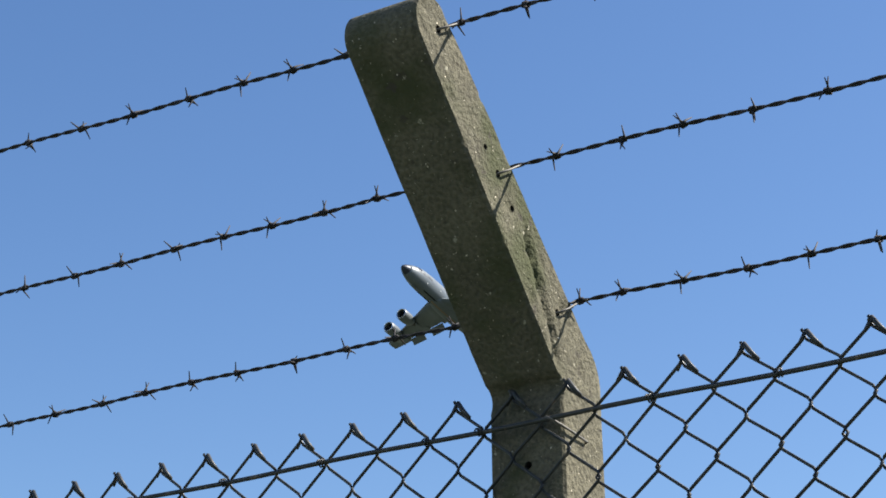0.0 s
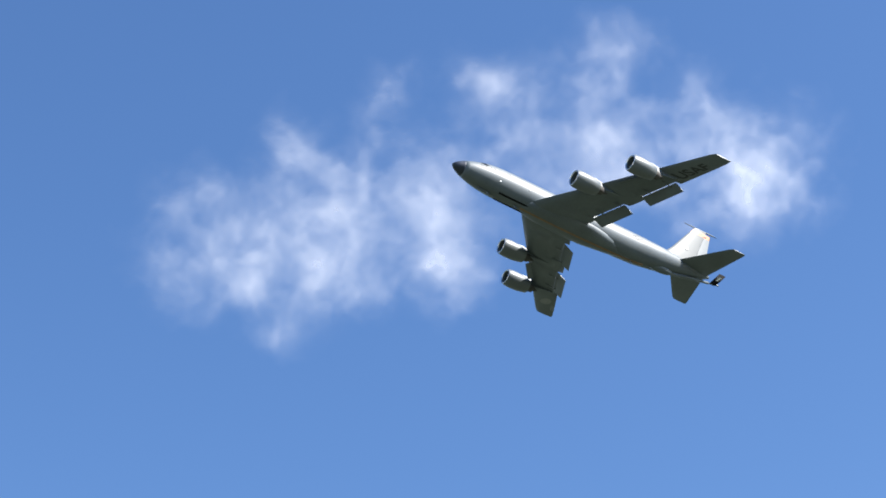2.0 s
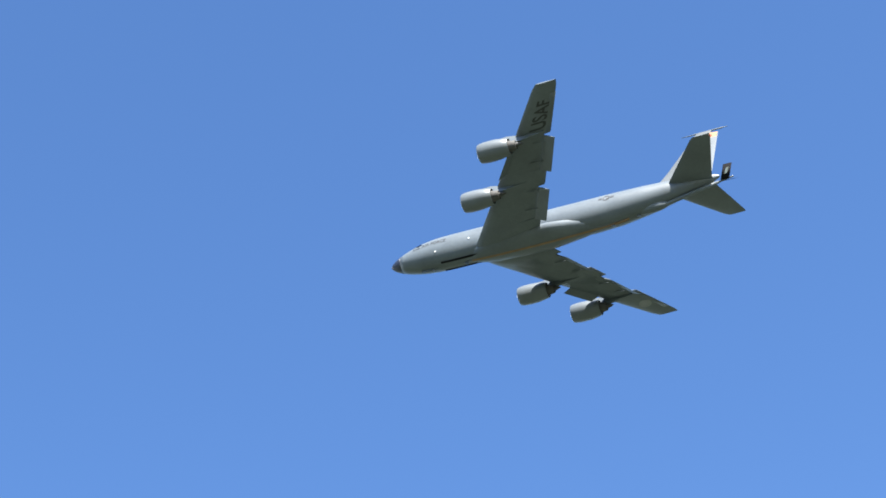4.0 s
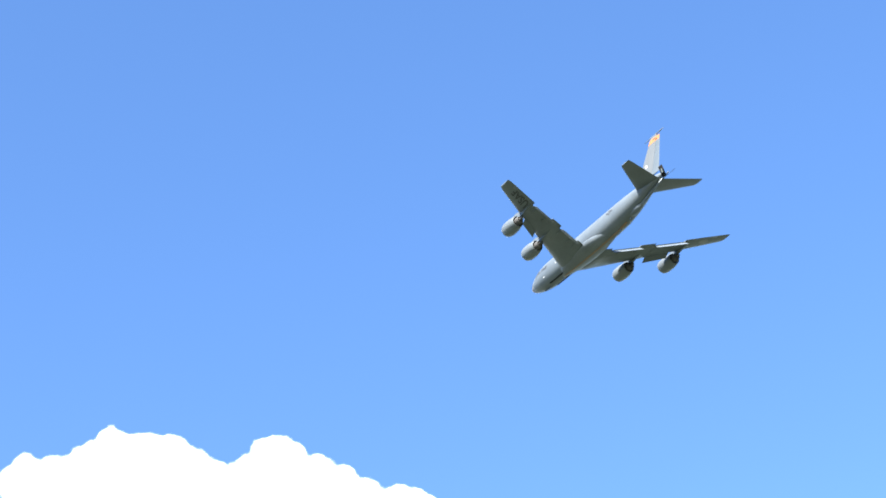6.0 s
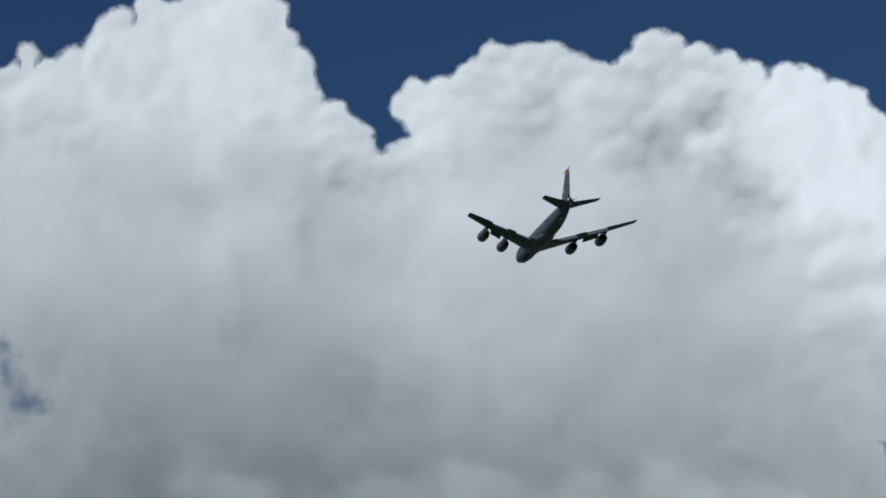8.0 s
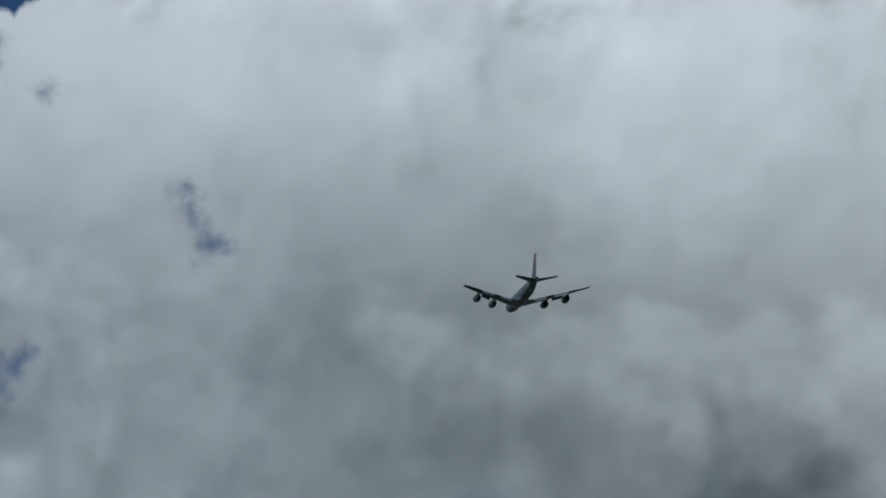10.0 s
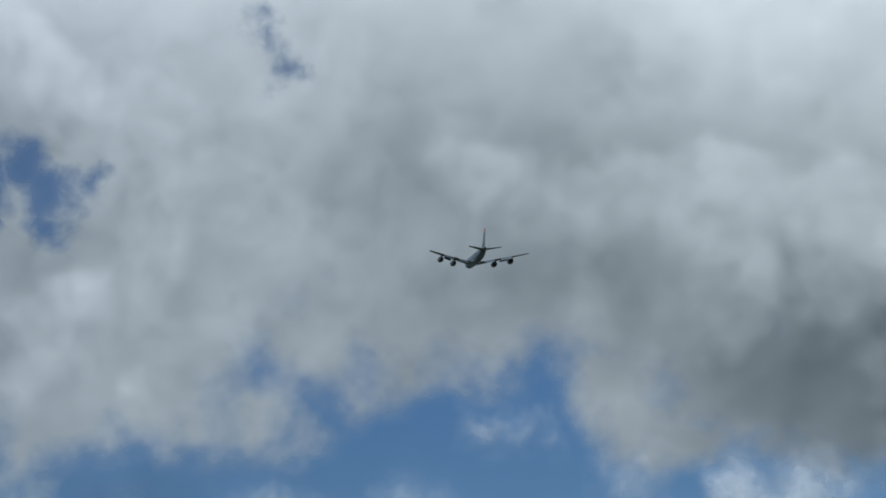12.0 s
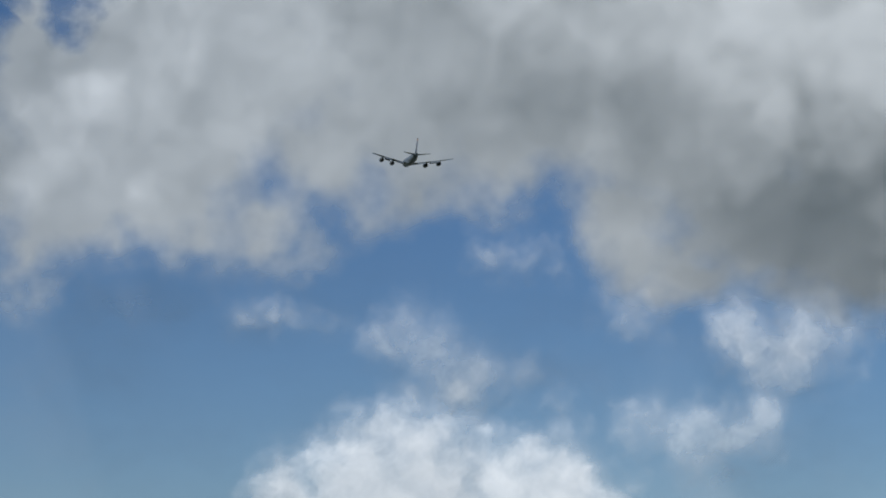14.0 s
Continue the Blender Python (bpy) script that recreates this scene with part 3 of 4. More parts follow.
def build_plane():
    plane = empty("tanker_aircraft", Matrix(), "grey four-engined jet tanker with lowered flaps in flight", "airplane")
    part("fuselage", loft(bmesh.new(), hull_rings(1.45, 39.5)), GREY, plane, "satin grey painted fuselage")
    part("radome", loft(bmesh.new(), hull_rings(0.0, 1.45, 0.15)), RADOME, plane, "black nose radome")
    # cockpit panes
    for side in (1, -1):
        for a0, a1 in ((4, 27), (30, 48), (51, 68)):
            bm = bmesh.new()
            pts = []
            for a, x, in ((a0, 2.75 + a0 * 0.012), (a1, 2.75 + a1 * 0.018), (a1, 3.55 + a1 * 0.014), (a0, 3.55 + a0 * 0.010)):
                zc, hw, hh = hull(x)
                t = radians(a)
                pts.append((-x, side * (hw + 0.03) * math.sin(t), zc + (hh + 0.03) * math.cos(t)))
            vs = [bm.verts.new(p) for p in pts]
            f = bm.faces.new(vs)
            bmesh.ops.solidify(bm, geom=[f], thickness=0.03)
            part("cockpit_window", bm, WINDOW, plane, smooth=False)
    # wing root fairing under the hull
    rings = []
    for x, w, d in ((9.0, 0.3, 0.0), (11.0, 1.3, 0.06), (13.0, 1.75, 0.14), (17.0, 1.98, 0.18), (20.0, 1.92, 0.16), (23.5, 1.35, 0.08), (27.0, 0.3, 0.0)):
        rings.append([(-x, w * math.sin(t), -1.15 - (0.95 + d) * max(0, math.cos(t)) ** 0.8 + 0.6 * max(0, -math.cos(t))) for t in (2 * math.pi * i / 24 for i in range(24))])
    part("wing_fairing", loft(bmesh.new(), rings), GREY, plane)
    for side in (1, -1):
        wing = sharp(part("wing", surface(wing_stations(), side), GREY, plane, "swept grey wing seen from below"), 60)
        build_flap(plane, side, *FLAPS[0], 31, 1.52)
        build_flap(plane, side, *FLAPS[1], 31, 1.52)
        build_krueger(plane, side, 9.9, 12.9)
        # ailerons, spoiler gaps and flap track fairings
        for y0, y1, w in ((7.45, 9.25, 0.9), (13.8, 18.4, 0.75)):
            rings = []
            for i in range(4):
                y = y0 + (y1 - y0) * i / 3
                le, ch, z, th = wing_at(y)
                te = le + ch
                rings.append([(-(te - w + a), side * y, z - 0.01 + h) for a, h in airfoil(w * 1.06, 0.13, 6)])
            part("aileron", loft(bmesh.new(), rings), GREY, wing)
        for y in (4.6, 6.9, 10.6, 12.9):
            le, ch, z, th = wing_at(y)
            bm = bmesh.new()
            tube(bm, [(-(le + ch - 2.0), side * y, wing_under(y, le + ch - 2.0) + 0.02), (-(le + ch - 1.2), side * y, z - 0.30), (-(le + ch - 0.2), side * y, z - 0.40)], [0.03, 0.07, 0.03], 8)
            part("flap_track", bm, GREY, wing)
        # engines
        build_engine(plane, side, 8.30, -14.55, -1.50, 17.0, -0.42)
        build_engine(plane, side, 14.10, -18.87, -0.73, 21.4, 0.42)
        # tailplane
        sharp(part("tailplane", surface(((0.2, 33.3, 5.5, 0.90, 0.42), (0.9, 33.8, 5.1, 0.96, 0.40), (6.15, 38.1, 2.35, 1.44, 0.17), (6.5, 38.55, 1.9, 1.48, 0.09)), side), GREY, plane, "swept grey tailplane"), 60)
    # fin with its dorsal fillet, rudder and tip band
    def fin(z0, z1, front, back, half, name, mat, parent, label=""):
        def st(z):
            le = float(np.interp(z, (1.2, 1.9, 2.6, 8.7), (29.2, 31.4, 32.8, 37.05)))
            te = float(np.interp(z, (1.2, 8.7), (38.5, 39.65)))
            th = float(np.interp(z, (1.2, 9.0), (0.52, 0.22)))
            return le, te, th
        rings = []
        k = 6
        for i in range(k + 1):
            z = z0 + (z1 - z0) * i / k
            le, te, th = st(z)
            ch = te - le
            ring = []
            for a, h in airfoil(ch, th, 10):
                f = min(max(a / ch, front), back)
                ht = h if front <= a / ch <= back else math.copysign(th * 0.28, h)
                ring.append((-(le + f * ch), ht * half, z))
            rings.append(ring)
        return sharp(part(name, loft(bmesh.new(), rings), mat, parent, label), 50)

    f = fin(1.25, 8.6, 0.0, 0.70, 1.0, "fin", PALE, plane, "pale grey tail fin")
    fin(2.3, 8.25, 0.705, 1.0, 1.0, "rudder", GREY, plane, "grey rudder")
    fin(7.55, 8.25, 0.02, 0.98, 1.06, "tip_band", YELLOW, f, "yellow and red band at the fin tip")
    bm = bmesh.new()
    for side in (1, -1):
        for i, (a, z) in enumerate(((37.3, 7.76), (37.9, 7.98), (38.5, 7.82))):
            lo = (-a - 0.34, side * 0.115 - 0.02, z - 0.09)
            box(bm, lo, (-a + 0.10, side * 0.115 + 0.02, z + 0.10))
    part("band_mark", bm, RED, f, smooth=False)
    bm = bmesh.new()
    tube(bm, [(-35.3, 0, 8.64), (-36.7, 0, 8.66), (-39.9, 0, 8.68), (-40.7, 0, 8.68)], [0.03, 0.075, 0.09, 0.02], 8)
    part("antenna_probe", bm, GREY, plane, "thin grey antenna probe on the fin tip")
    # refuelling boom stowed under the tail
    bm = bmesh.new()
    tube(bm, [(-31.8, 0, -1.30), (-33.5, 0, -0.95), (-36.5, 0, -0.22), (-39.4, 0, 0.40)], [0.16, 0.24, 0.22, 0.17], 12)
    boom = part("boom", bm, GREY, plane, "stowed grey refuelling boom")
    bm = bmesh.new()
    tube(bm, [(-39.3, 0, 0.38), (-40.9, 0, 0.72), (-41.05, 0, 0.76)], [0.10, 0.09, 0.12], 10)
    part("boom_nozzle", bm, COWL, boom)
    for side in (1, -1):
        rings = []
        for d, le, ch in ((0.10, 39.6, 1.00), (1.72, 40.30, 1.00)):
            rings.append([(-(le + a), side * (d * 0.72) + h * 0.7, 0.36 + d * 0.70 + 0.05 + h * side * -0.0) for a, h in airfoil(ch, 0.10, 6)])
        rv = part("ruddevator", loft(bmesh.new(), rings), BLACK, boom, "black boom ruddevator with a white panel")
        bm = bmesh.new()
        for dy in (0.075, -0.075):
            pts = [(-40.20, side * 0.48 + dy, 0.88), (-40.50, side * 0.48 + dy, 0.88), (-40.85, side * 0.92 + dy, 1.31), (-40.55, side * 0.92 + dy, 1.31)]
            bm.faces.new([bm.verts.new(p) for p in pts])
        part("white_panel", bm, WHITE, rv, smooth=False)
    # boom operator's pod and belly details
    bm = bmesh.new()
    bmesh.ops.create_uvsphere(bm, u_segments=20, v_segments=12, radius=1.0, matrix=Matrix.Translation((-31.4, 0, -0.95)) @ Matrix.Diagonal((2.3, 0.62, 0.62, 1)))
    part("boom_pod", bm, GREY, plane, "grey boom operator pod")
    # guide stripe along the belly
    rings = []
    for i in range(41):
        x = 10.2 + 18.8 * i / 40
        zc, hw, hh = hull(x)
        low = float(np.interp(x, (9.5, 11, 13, 17, 21, 23.5, 26, 29.5), (-2.12, -2.17, -2.25, -2.30, -2.28, -2.19, -2.12, zc - hh - 0.02)))
        rings.append([(-x, -0.14, low - 0.012), (-x, 0.14, low - 0.012), (-x, 0.14, low + 0.12), (-x, -0.14, low + 0.12)])
    part("guide_stripe", loft(bmesh.new(), rings), ORANGE, plane, "orange boom guide stripe on the belly", smooth=False)
    for y in (0.62, -0.62):
        rings = []
        for i in range(16):
            x = 6.6 + 4.6 * i / 15
            zc, hw, hh = hull(x)
            z = zc - hh * math.sqrt(1 - (y / hw) ** 2)
            rings.append([(-x, y - 0.16, z - 0.03), (-x, y + 0.16, z - 0.03), (-x, y + 0.16, z + 0.2), (-x, y - 0.16, z + 0.2)])
        part("director_lights", loft(bmesh.new(), rings), BLACK, plane, "dark strip of receiver director lights", smooth=False)
    # gear door seams, aerials and vents under the hull
    for x, y, l, w in ((3.9, 0.0, 2.1, 0.9),):
        bm = bmesh.new()
        zc, hw, hh = hull(x)
        box(bm, (-x - l, -0.02, zc - hh - 0.30), (-x, 0.02, zc - hh + 0.2))
        part("gear_door", bm, GREY, plane, smooth=False)
    for x, h in ((5.2, 0.35), (9.4, 0.45), (27.0, 0.4), (30.0, 0.3)):
        zc, hw, hh = hull(x)
        bm = bmesh.new()
        loft(bm, [[(-x + 0.25, -0.03, zc - hh + 0.05), (-x - 0.35, -0.03, zc - hh + 0.05), (-x - 0.35, 0.03, zc - hh + 0.05), (-x + 0.25, 0.03, zc - hh + 0.05)],
                  [(-x - 0.10, -0.01, zc - hh - h), (-x - 0.35, -0.01, zc - hh - h), (-x - 0.35, 0.01, zc - hh - h), (-x - 0.10, 0.01, zc - hh - h)]])
        part("blade_aerial", bm, GREY, plane, smooth=False)
    # lettering
    bm = text_mesh("U.S. AIR FORCE", 0.70)
    w = max(v.co.x for v in bm.verts)
    for v in bm.verts:
        x = 3.3 + v.co.x * (4.2 / w)
        z = 0.15 + v.co.y
        v.co = (-x, hull_y(x, z, 0.02), z)
    part("lettering", bm, LETTER, plane, "dark grey service lettering", smooth=False)
    bm = text_mesh("USAF", 2.1)
    w = max(v.co.x for v in bm.verts)
    for v in bm.verts:
        y = 14.35 + v.co.x * (3.5 / w)
        le, ch, z, th = wing_at(y)
        aft = le + ch * 0.82 - v.co.y * (ch / 3.7) * 1.12
        v.co = (-aft, y, wing_under(y, aft) - 0.02)
    part("lettering", bm, LETTER, plane, "large dark lettering under the wing", smooth=False)
    # insignia: plain disc and bars on the rear hull and under the other wing
    for side in (1, -1):
        bm = bmesh.new()
        for cx, r in ((26.9, 0.42),):
            ring = []
            for i in range(20):
                t = 2 * math.pi * i / 20
                x, z = cx + r * math.cos(t), 0.55 + r * math.sin(t)
                ring.append(bm.verts.new((-x, side * hull_y(x, z, 0.02), z)))
            bm.faces.new(ring)
        part("insignia", bm, LETTER, plane, "dark round insignia", smooth=False)
        for x0, x1 in ((26.0, 26.45), (27.35, 27.8)):
            bm = bmesh.new()
            q = [(-x, side * hull_y(x, z, 0.02), z) for x, z in ((x0, 0.4), (x1, 0.4), (x1, 0.7), (x0, 0.7))]
            bm.faces.new([bm.verts.new(p) for p in q])
            part("insignia_bar", bm, LETTER, plane, smooth=False)
        bm = bmesh.new()
        ring = []
        for i in range(14):
            t = 2 * math.pi * i / 14
            x, z = 27.05 + 0.16 * math.cos(t), 0.55 + 0.16 * math.sin(t)
            ring.append(bm.verts.new((-x, side * hull_y(x, z, 0.028), z)))
        bm.faces.new(ring)
        part("insignia_centre", bm, PALE, plane, smooth=False)
        # small hatch and emblem spots
        for x, z, s, mat in ((10.4, -0.3, 0.07, WHITE), (6.2, -0.9, 0.07, WHITE), (35.7, 4.3, 0.20, WHITE)):
            bm = bmesh.new()
            yy = side * hull_y(x, z, 0.02) if x < 34 else side * 0.25
            box(bm, (-x - s, yy - 0.02, z - s), (-x + s, yy + 0.02, z + s))
            part("mark", bm, mat, plane, smooth=False)
    bm = bmesh.new()
    ring = []
    for i in range(24):
        t = 2 * math.pi * i / 24
        aft, y = 25.0 + 0.75 * math.cos(t), -16.7 + 0.75 * math.sin(t)
        ring.append(bm.verts.new((-aft, y, wing_under(-y, aft) - 0.02)))
    bm.faces.new(ring)
    part("insignia", bm, DULL, plane, "faint grey round insignia under the wing", smooth=False)
    return plane


aircraft = build_plane()


# ---------------- clouds ----------------
def cells(u, v, size, seed):
    """Nearest-cell field: 1 at cell centres, 0 at their seams."""
    x, y = u / size, v / size
    xi, yi = np.floor(x), np.floor(y)
    best = np.full(u.shape, 9.0)
    for dx in (-1, 0, 1):
        for dy in (-1, 0, 1):
            cx, cy = xi + dx, yi + dy
            h1 = np.modf(np.abs(np.sin(cx * 127.1 + cy * 311.7 + seed * 17.3) * 43758.547))[0]
            h2 = np.modf(np.abs(np.sin(cx * 269.5 + cy * 183.3 + seed * 9.1) * 24634.633))[0]
            best = np.minimum(best, (cx + 0.15 + 0.7 * h1 - x) ** 2 + (cy + 0.15 + 0.7 * h2 - y) ** 2)
    return np.sqrt(np.maximum(0, 1 - best / 1.1))


def smooth_noise(u, v, size, seed, octaves=4):
    """Fractal value noise, about -1 to 1."""
    out, amp, tot = np.zeros(u.shape), 1.0, 0.0
    for o in range(octaves):
        x, y = u / size + seed * 3.7 + o * 11.3, v / size - seed * 5.1 + o * 7.9
        xi, yi = np.floor(x), np.floor(y)
        fx, fy = x - xi, y - yi
        fx, fy = fx * fx * fx * (fx * (fx * 6 - 15) + 10), fy * fy * fy * (fy * (fy * 6 - 15) + 10)
        h = lambda a, b: np.modf(np.abs(np.sin(a * 127.1 + b * 311.7 + 3.3) * 43758.547))[0]
        n = (h(xi, yi) * (1 - fx) + h(xi + 1, yi) * fx) * (1 - fy) + (h(xi, yi + 1) * (1 - fx) + h(xi + 1, yi + 1) * fx) * fy
        out += amp * (2 * n - 1)
        tot += amp
        amp *= 0.55
        size *= 0.5
    return out / tot


def ramp(x, a, b):
    t = np.clip((x - a) / (b - a), 0, 1)
    return t * t * (3 - 2 * t)


def puff_field(u, v, lumps):
    """Depth inside a heap of round lumps, in the chart's units; negative outside."""
    best = np.full(u.shape, -999.0)
    for a, b, r in lumps:
        best = np.maximum(best, r - np.hypot(u - a, v - b))
    return best


def blend_field(u, v, lumps, k=7.0):
    """The same with the lumps flowing into one another."""
    s = np.zeros(u.shape)
    for a, b, r in lumps:
        s += np.exp(np.clip((r - np.hypot(u - a, v - b)) / k, -30, 30))
    return k * np.log(s + 1e-12)


def sheet(name, chart, span, count, field, distance, mat, label, lean=0.0):
    """A far cloud: a sheet of water droplets. field gives density, relief (metres towards the viewer) and an upward
    normal tilt that shades it.
    """
    az, el, roll = chart
    m = aim(0, 0, 0, az, el, roll).to_3x3()
    right, up, ahead = (np.array(m @ Vector(k)) for k in ((1, 0, 0), (0, 1, 0), (0, 0, -1)))
    (u0, u1, v0, v1), (nx, ny) = span, count
    u, v = np.meshgrid(np.linspace(u0, u1, nx), np.linspace(v0, v1, ny))
    dens, rel, shade_tilt = field(u, v)
    d = ahead + (u / 1000)[..., None] * right + (v / 1000)[..., None] * up
    d /= np.linalg.norm(d, axis=2, keepdims=True)
    full = d * (distance - rel)[..., None]
    nor = np.cross(np.gradient(full, axis=1), np.gradient(full, axis=0))
    nor /= np.linalg.norm(nor, axis=2, keepdims=True)
    nor += shade_tilt[..., None] * up
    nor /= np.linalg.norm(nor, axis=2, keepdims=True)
    co = (d * (distance - 0.1 * rel + lean * v)[..., None]).reshape(-1, 3) + np.array((0, 0, 1.6))
    centre = co.mean(axis=0)
    i = np.arange(nx * ny).reshape(ny, nx)
    q = np.stack([i[:-1, :-1], i[:-1, 1:], i[1:, 1:], i[1:, :-1]], axis=-1).reshape(-1, 4)
    keep = dens.reshape(-1)[q].max(axis=1) > 0.02
    q = q[keep]
    me = bpy.data.meshes.new(name)
    me.from_pydata((co - centre).astype(float), [], q.tolist())
    at = me.attributes.new("thickness", "FLOAT", "POINT")
    at.data.foreach_set("value", dens.reshape(-1).astype(np.float32))
    me.materials.append(mat)
    me.shade_smooth()
    me.normals_split_custom_set_from_vertices(nor.reshape(-1, 3).tolist())   # shading lies in the normals; the near-flat sheet casts no billow edges
    ob = new(name, me)
    ob.location = centre
    return tagged(ob, label, "cloud", "low puffs" if name == "small_cloud" else "")


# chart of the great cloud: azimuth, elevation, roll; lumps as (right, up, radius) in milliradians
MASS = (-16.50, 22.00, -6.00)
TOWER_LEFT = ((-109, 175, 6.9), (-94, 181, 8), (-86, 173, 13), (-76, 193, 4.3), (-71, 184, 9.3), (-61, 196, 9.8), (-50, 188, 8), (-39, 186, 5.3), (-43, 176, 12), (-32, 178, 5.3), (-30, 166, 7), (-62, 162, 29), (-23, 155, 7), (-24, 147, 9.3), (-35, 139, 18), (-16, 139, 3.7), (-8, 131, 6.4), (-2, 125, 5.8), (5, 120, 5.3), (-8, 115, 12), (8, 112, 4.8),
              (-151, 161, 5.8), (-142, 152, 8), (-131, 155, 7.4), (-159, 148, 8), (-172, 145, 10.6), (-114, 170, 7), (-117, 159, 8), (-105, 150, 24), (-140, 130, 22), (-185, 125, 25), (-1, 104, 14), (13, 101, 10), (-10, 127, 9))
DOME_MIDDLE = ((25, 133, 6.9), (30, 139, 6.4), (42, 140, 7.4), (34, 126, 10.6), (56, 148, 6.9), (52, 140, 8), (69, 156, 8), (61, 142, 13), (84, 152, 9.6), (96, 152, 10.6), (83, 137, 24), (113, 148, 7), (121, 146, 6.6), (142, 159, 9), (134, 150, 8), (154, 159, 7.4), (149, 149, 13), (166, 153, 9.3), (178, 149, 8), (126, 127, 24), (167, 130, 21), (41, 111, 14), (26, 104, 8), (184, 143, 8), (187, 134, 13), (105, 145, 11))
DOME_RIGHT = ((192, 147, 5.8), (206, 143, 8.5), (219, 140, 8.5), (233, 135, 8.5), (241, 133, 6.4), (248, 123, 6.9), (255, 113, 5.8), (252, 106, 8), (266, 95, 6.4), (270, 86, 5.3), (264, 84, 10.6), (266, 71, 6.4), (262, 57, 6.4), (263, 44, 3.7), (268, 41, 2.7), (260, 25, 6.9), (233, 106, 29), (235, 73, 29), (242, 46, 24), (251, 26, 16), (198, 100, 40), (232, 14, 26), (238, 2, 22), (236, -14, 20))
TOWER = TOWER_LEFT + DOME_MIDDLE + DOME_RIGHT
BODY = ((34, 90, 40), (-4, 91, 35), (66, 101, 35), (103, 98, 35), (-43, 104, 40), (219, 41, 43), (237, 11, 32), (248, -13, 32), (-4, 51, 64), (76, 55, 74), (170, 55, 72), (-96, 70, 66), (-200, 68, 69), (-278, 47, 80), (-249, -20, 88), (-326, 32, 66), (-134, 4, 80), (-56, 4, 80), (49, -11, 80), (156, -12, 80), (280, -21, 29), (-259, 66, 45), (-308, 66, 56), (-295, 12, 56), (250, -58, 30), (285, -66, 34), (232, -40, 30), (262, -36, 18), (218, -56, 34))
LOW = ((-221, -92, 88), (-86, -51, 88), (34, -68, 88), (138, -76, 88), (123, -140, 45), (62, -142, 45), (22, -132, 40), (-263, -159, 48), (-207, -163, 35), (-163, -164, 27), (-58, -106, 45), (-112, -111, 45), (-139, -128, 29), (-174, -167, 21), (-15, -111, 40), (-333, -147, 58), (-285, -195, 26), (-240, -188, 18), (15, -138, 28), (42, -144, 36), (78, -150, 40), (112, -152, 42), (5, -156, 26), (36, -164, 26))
# swells: place, radius and normal tilt that puts light (+) or shade (-) there
SHADING_SWELLS = ((-62, 163, 40, 0.35), (-120, 136, 24, 0.15), (34, 133, 15, 0.35), (47, 90, 19, 0.25), (221, 133, 27, 0.5), (248, 90, 25, 0.5), (220, 103, 21, 0.3), (249, 33, 11, 0.35), (77, 144, 37, -0.30), (147, 142, 32, -0.36), (161, 114, 21, -0.30), (-12, 91, 25, -0.16), (157, 66, 29, -0.2), (-70, 99, 16, -0.15), (196, 7, 48, -0.08), (75, -31, 112, -0.10), (46, 30, 42, 0.15), (-17, 62, 112, -0.1), (-233, -29, 80, 0.08), (-221, -116, 80, 0.1), (-92, -22, 35, -0.02), (-7, -100, 27, -0.10), (-50, -100, 21, -0.08), (102, -165, 52, -0.44), (-195, 91, 32, 0.1), (-57, 73, 21, 0.15))
# lobes of light laid on by tilted normals, crisp at the crown and melting away below: place and radius
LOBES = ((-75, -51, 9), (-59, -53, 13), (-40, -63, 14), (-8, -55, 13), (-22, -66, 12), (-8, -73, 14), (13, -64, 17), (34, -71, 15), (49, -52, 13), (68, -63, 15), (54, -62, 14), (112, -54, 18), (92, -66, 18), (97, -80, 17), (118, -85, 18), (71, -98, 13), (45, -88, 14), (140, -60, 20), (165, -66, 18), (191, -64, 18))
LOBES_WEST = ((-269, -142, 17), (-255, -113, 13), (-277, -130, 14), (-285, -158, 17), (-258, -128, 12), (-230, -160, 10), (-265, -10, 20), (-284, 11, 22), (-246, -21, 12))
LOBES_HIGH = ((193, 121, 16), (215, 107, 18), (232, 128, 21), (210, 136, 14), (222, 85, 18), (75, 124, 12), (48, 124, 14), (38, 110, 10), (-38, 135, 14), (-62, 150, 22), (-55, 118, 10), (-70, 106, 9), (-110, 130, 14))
# dark patches put into the heaps the same way: place and radius
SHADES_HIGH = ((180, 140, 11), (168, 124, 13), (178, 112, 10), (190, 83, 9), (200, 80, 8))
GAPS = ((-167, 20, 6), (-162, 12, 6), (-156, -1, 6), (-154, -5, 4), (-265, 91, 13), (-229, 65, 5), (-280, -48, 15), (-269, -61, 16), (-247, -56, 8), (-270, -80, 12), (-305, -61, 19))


def soften(a, s):
    """Gaussian blur of a field, s in grid steps."""
    p = int(4 * s) + 1
    q = np.pad(a, p, mode="edge")
    fy, fx = np.fft.fftfreq(q.shape[0])[:, None], np.fft.rfftfreq(q.shape[1])[None]
    out = np.fft.irfft2(np.fft.rfft2(q) * np.exp(-2 * (math.pi * s) ** 2 * (fx * fx + fy * fy)), s=q.shape)
    return out[p:-p, p:-p]


def domes(u, v, lumps):
    best = np.zeros(u.shape)
    for a, b, r in lumps:
        best = np.maximum(best, np.sqrt(np.maximum(0, r * r - (u - a) ** 2 - (v - b) ** 2)))
    return best


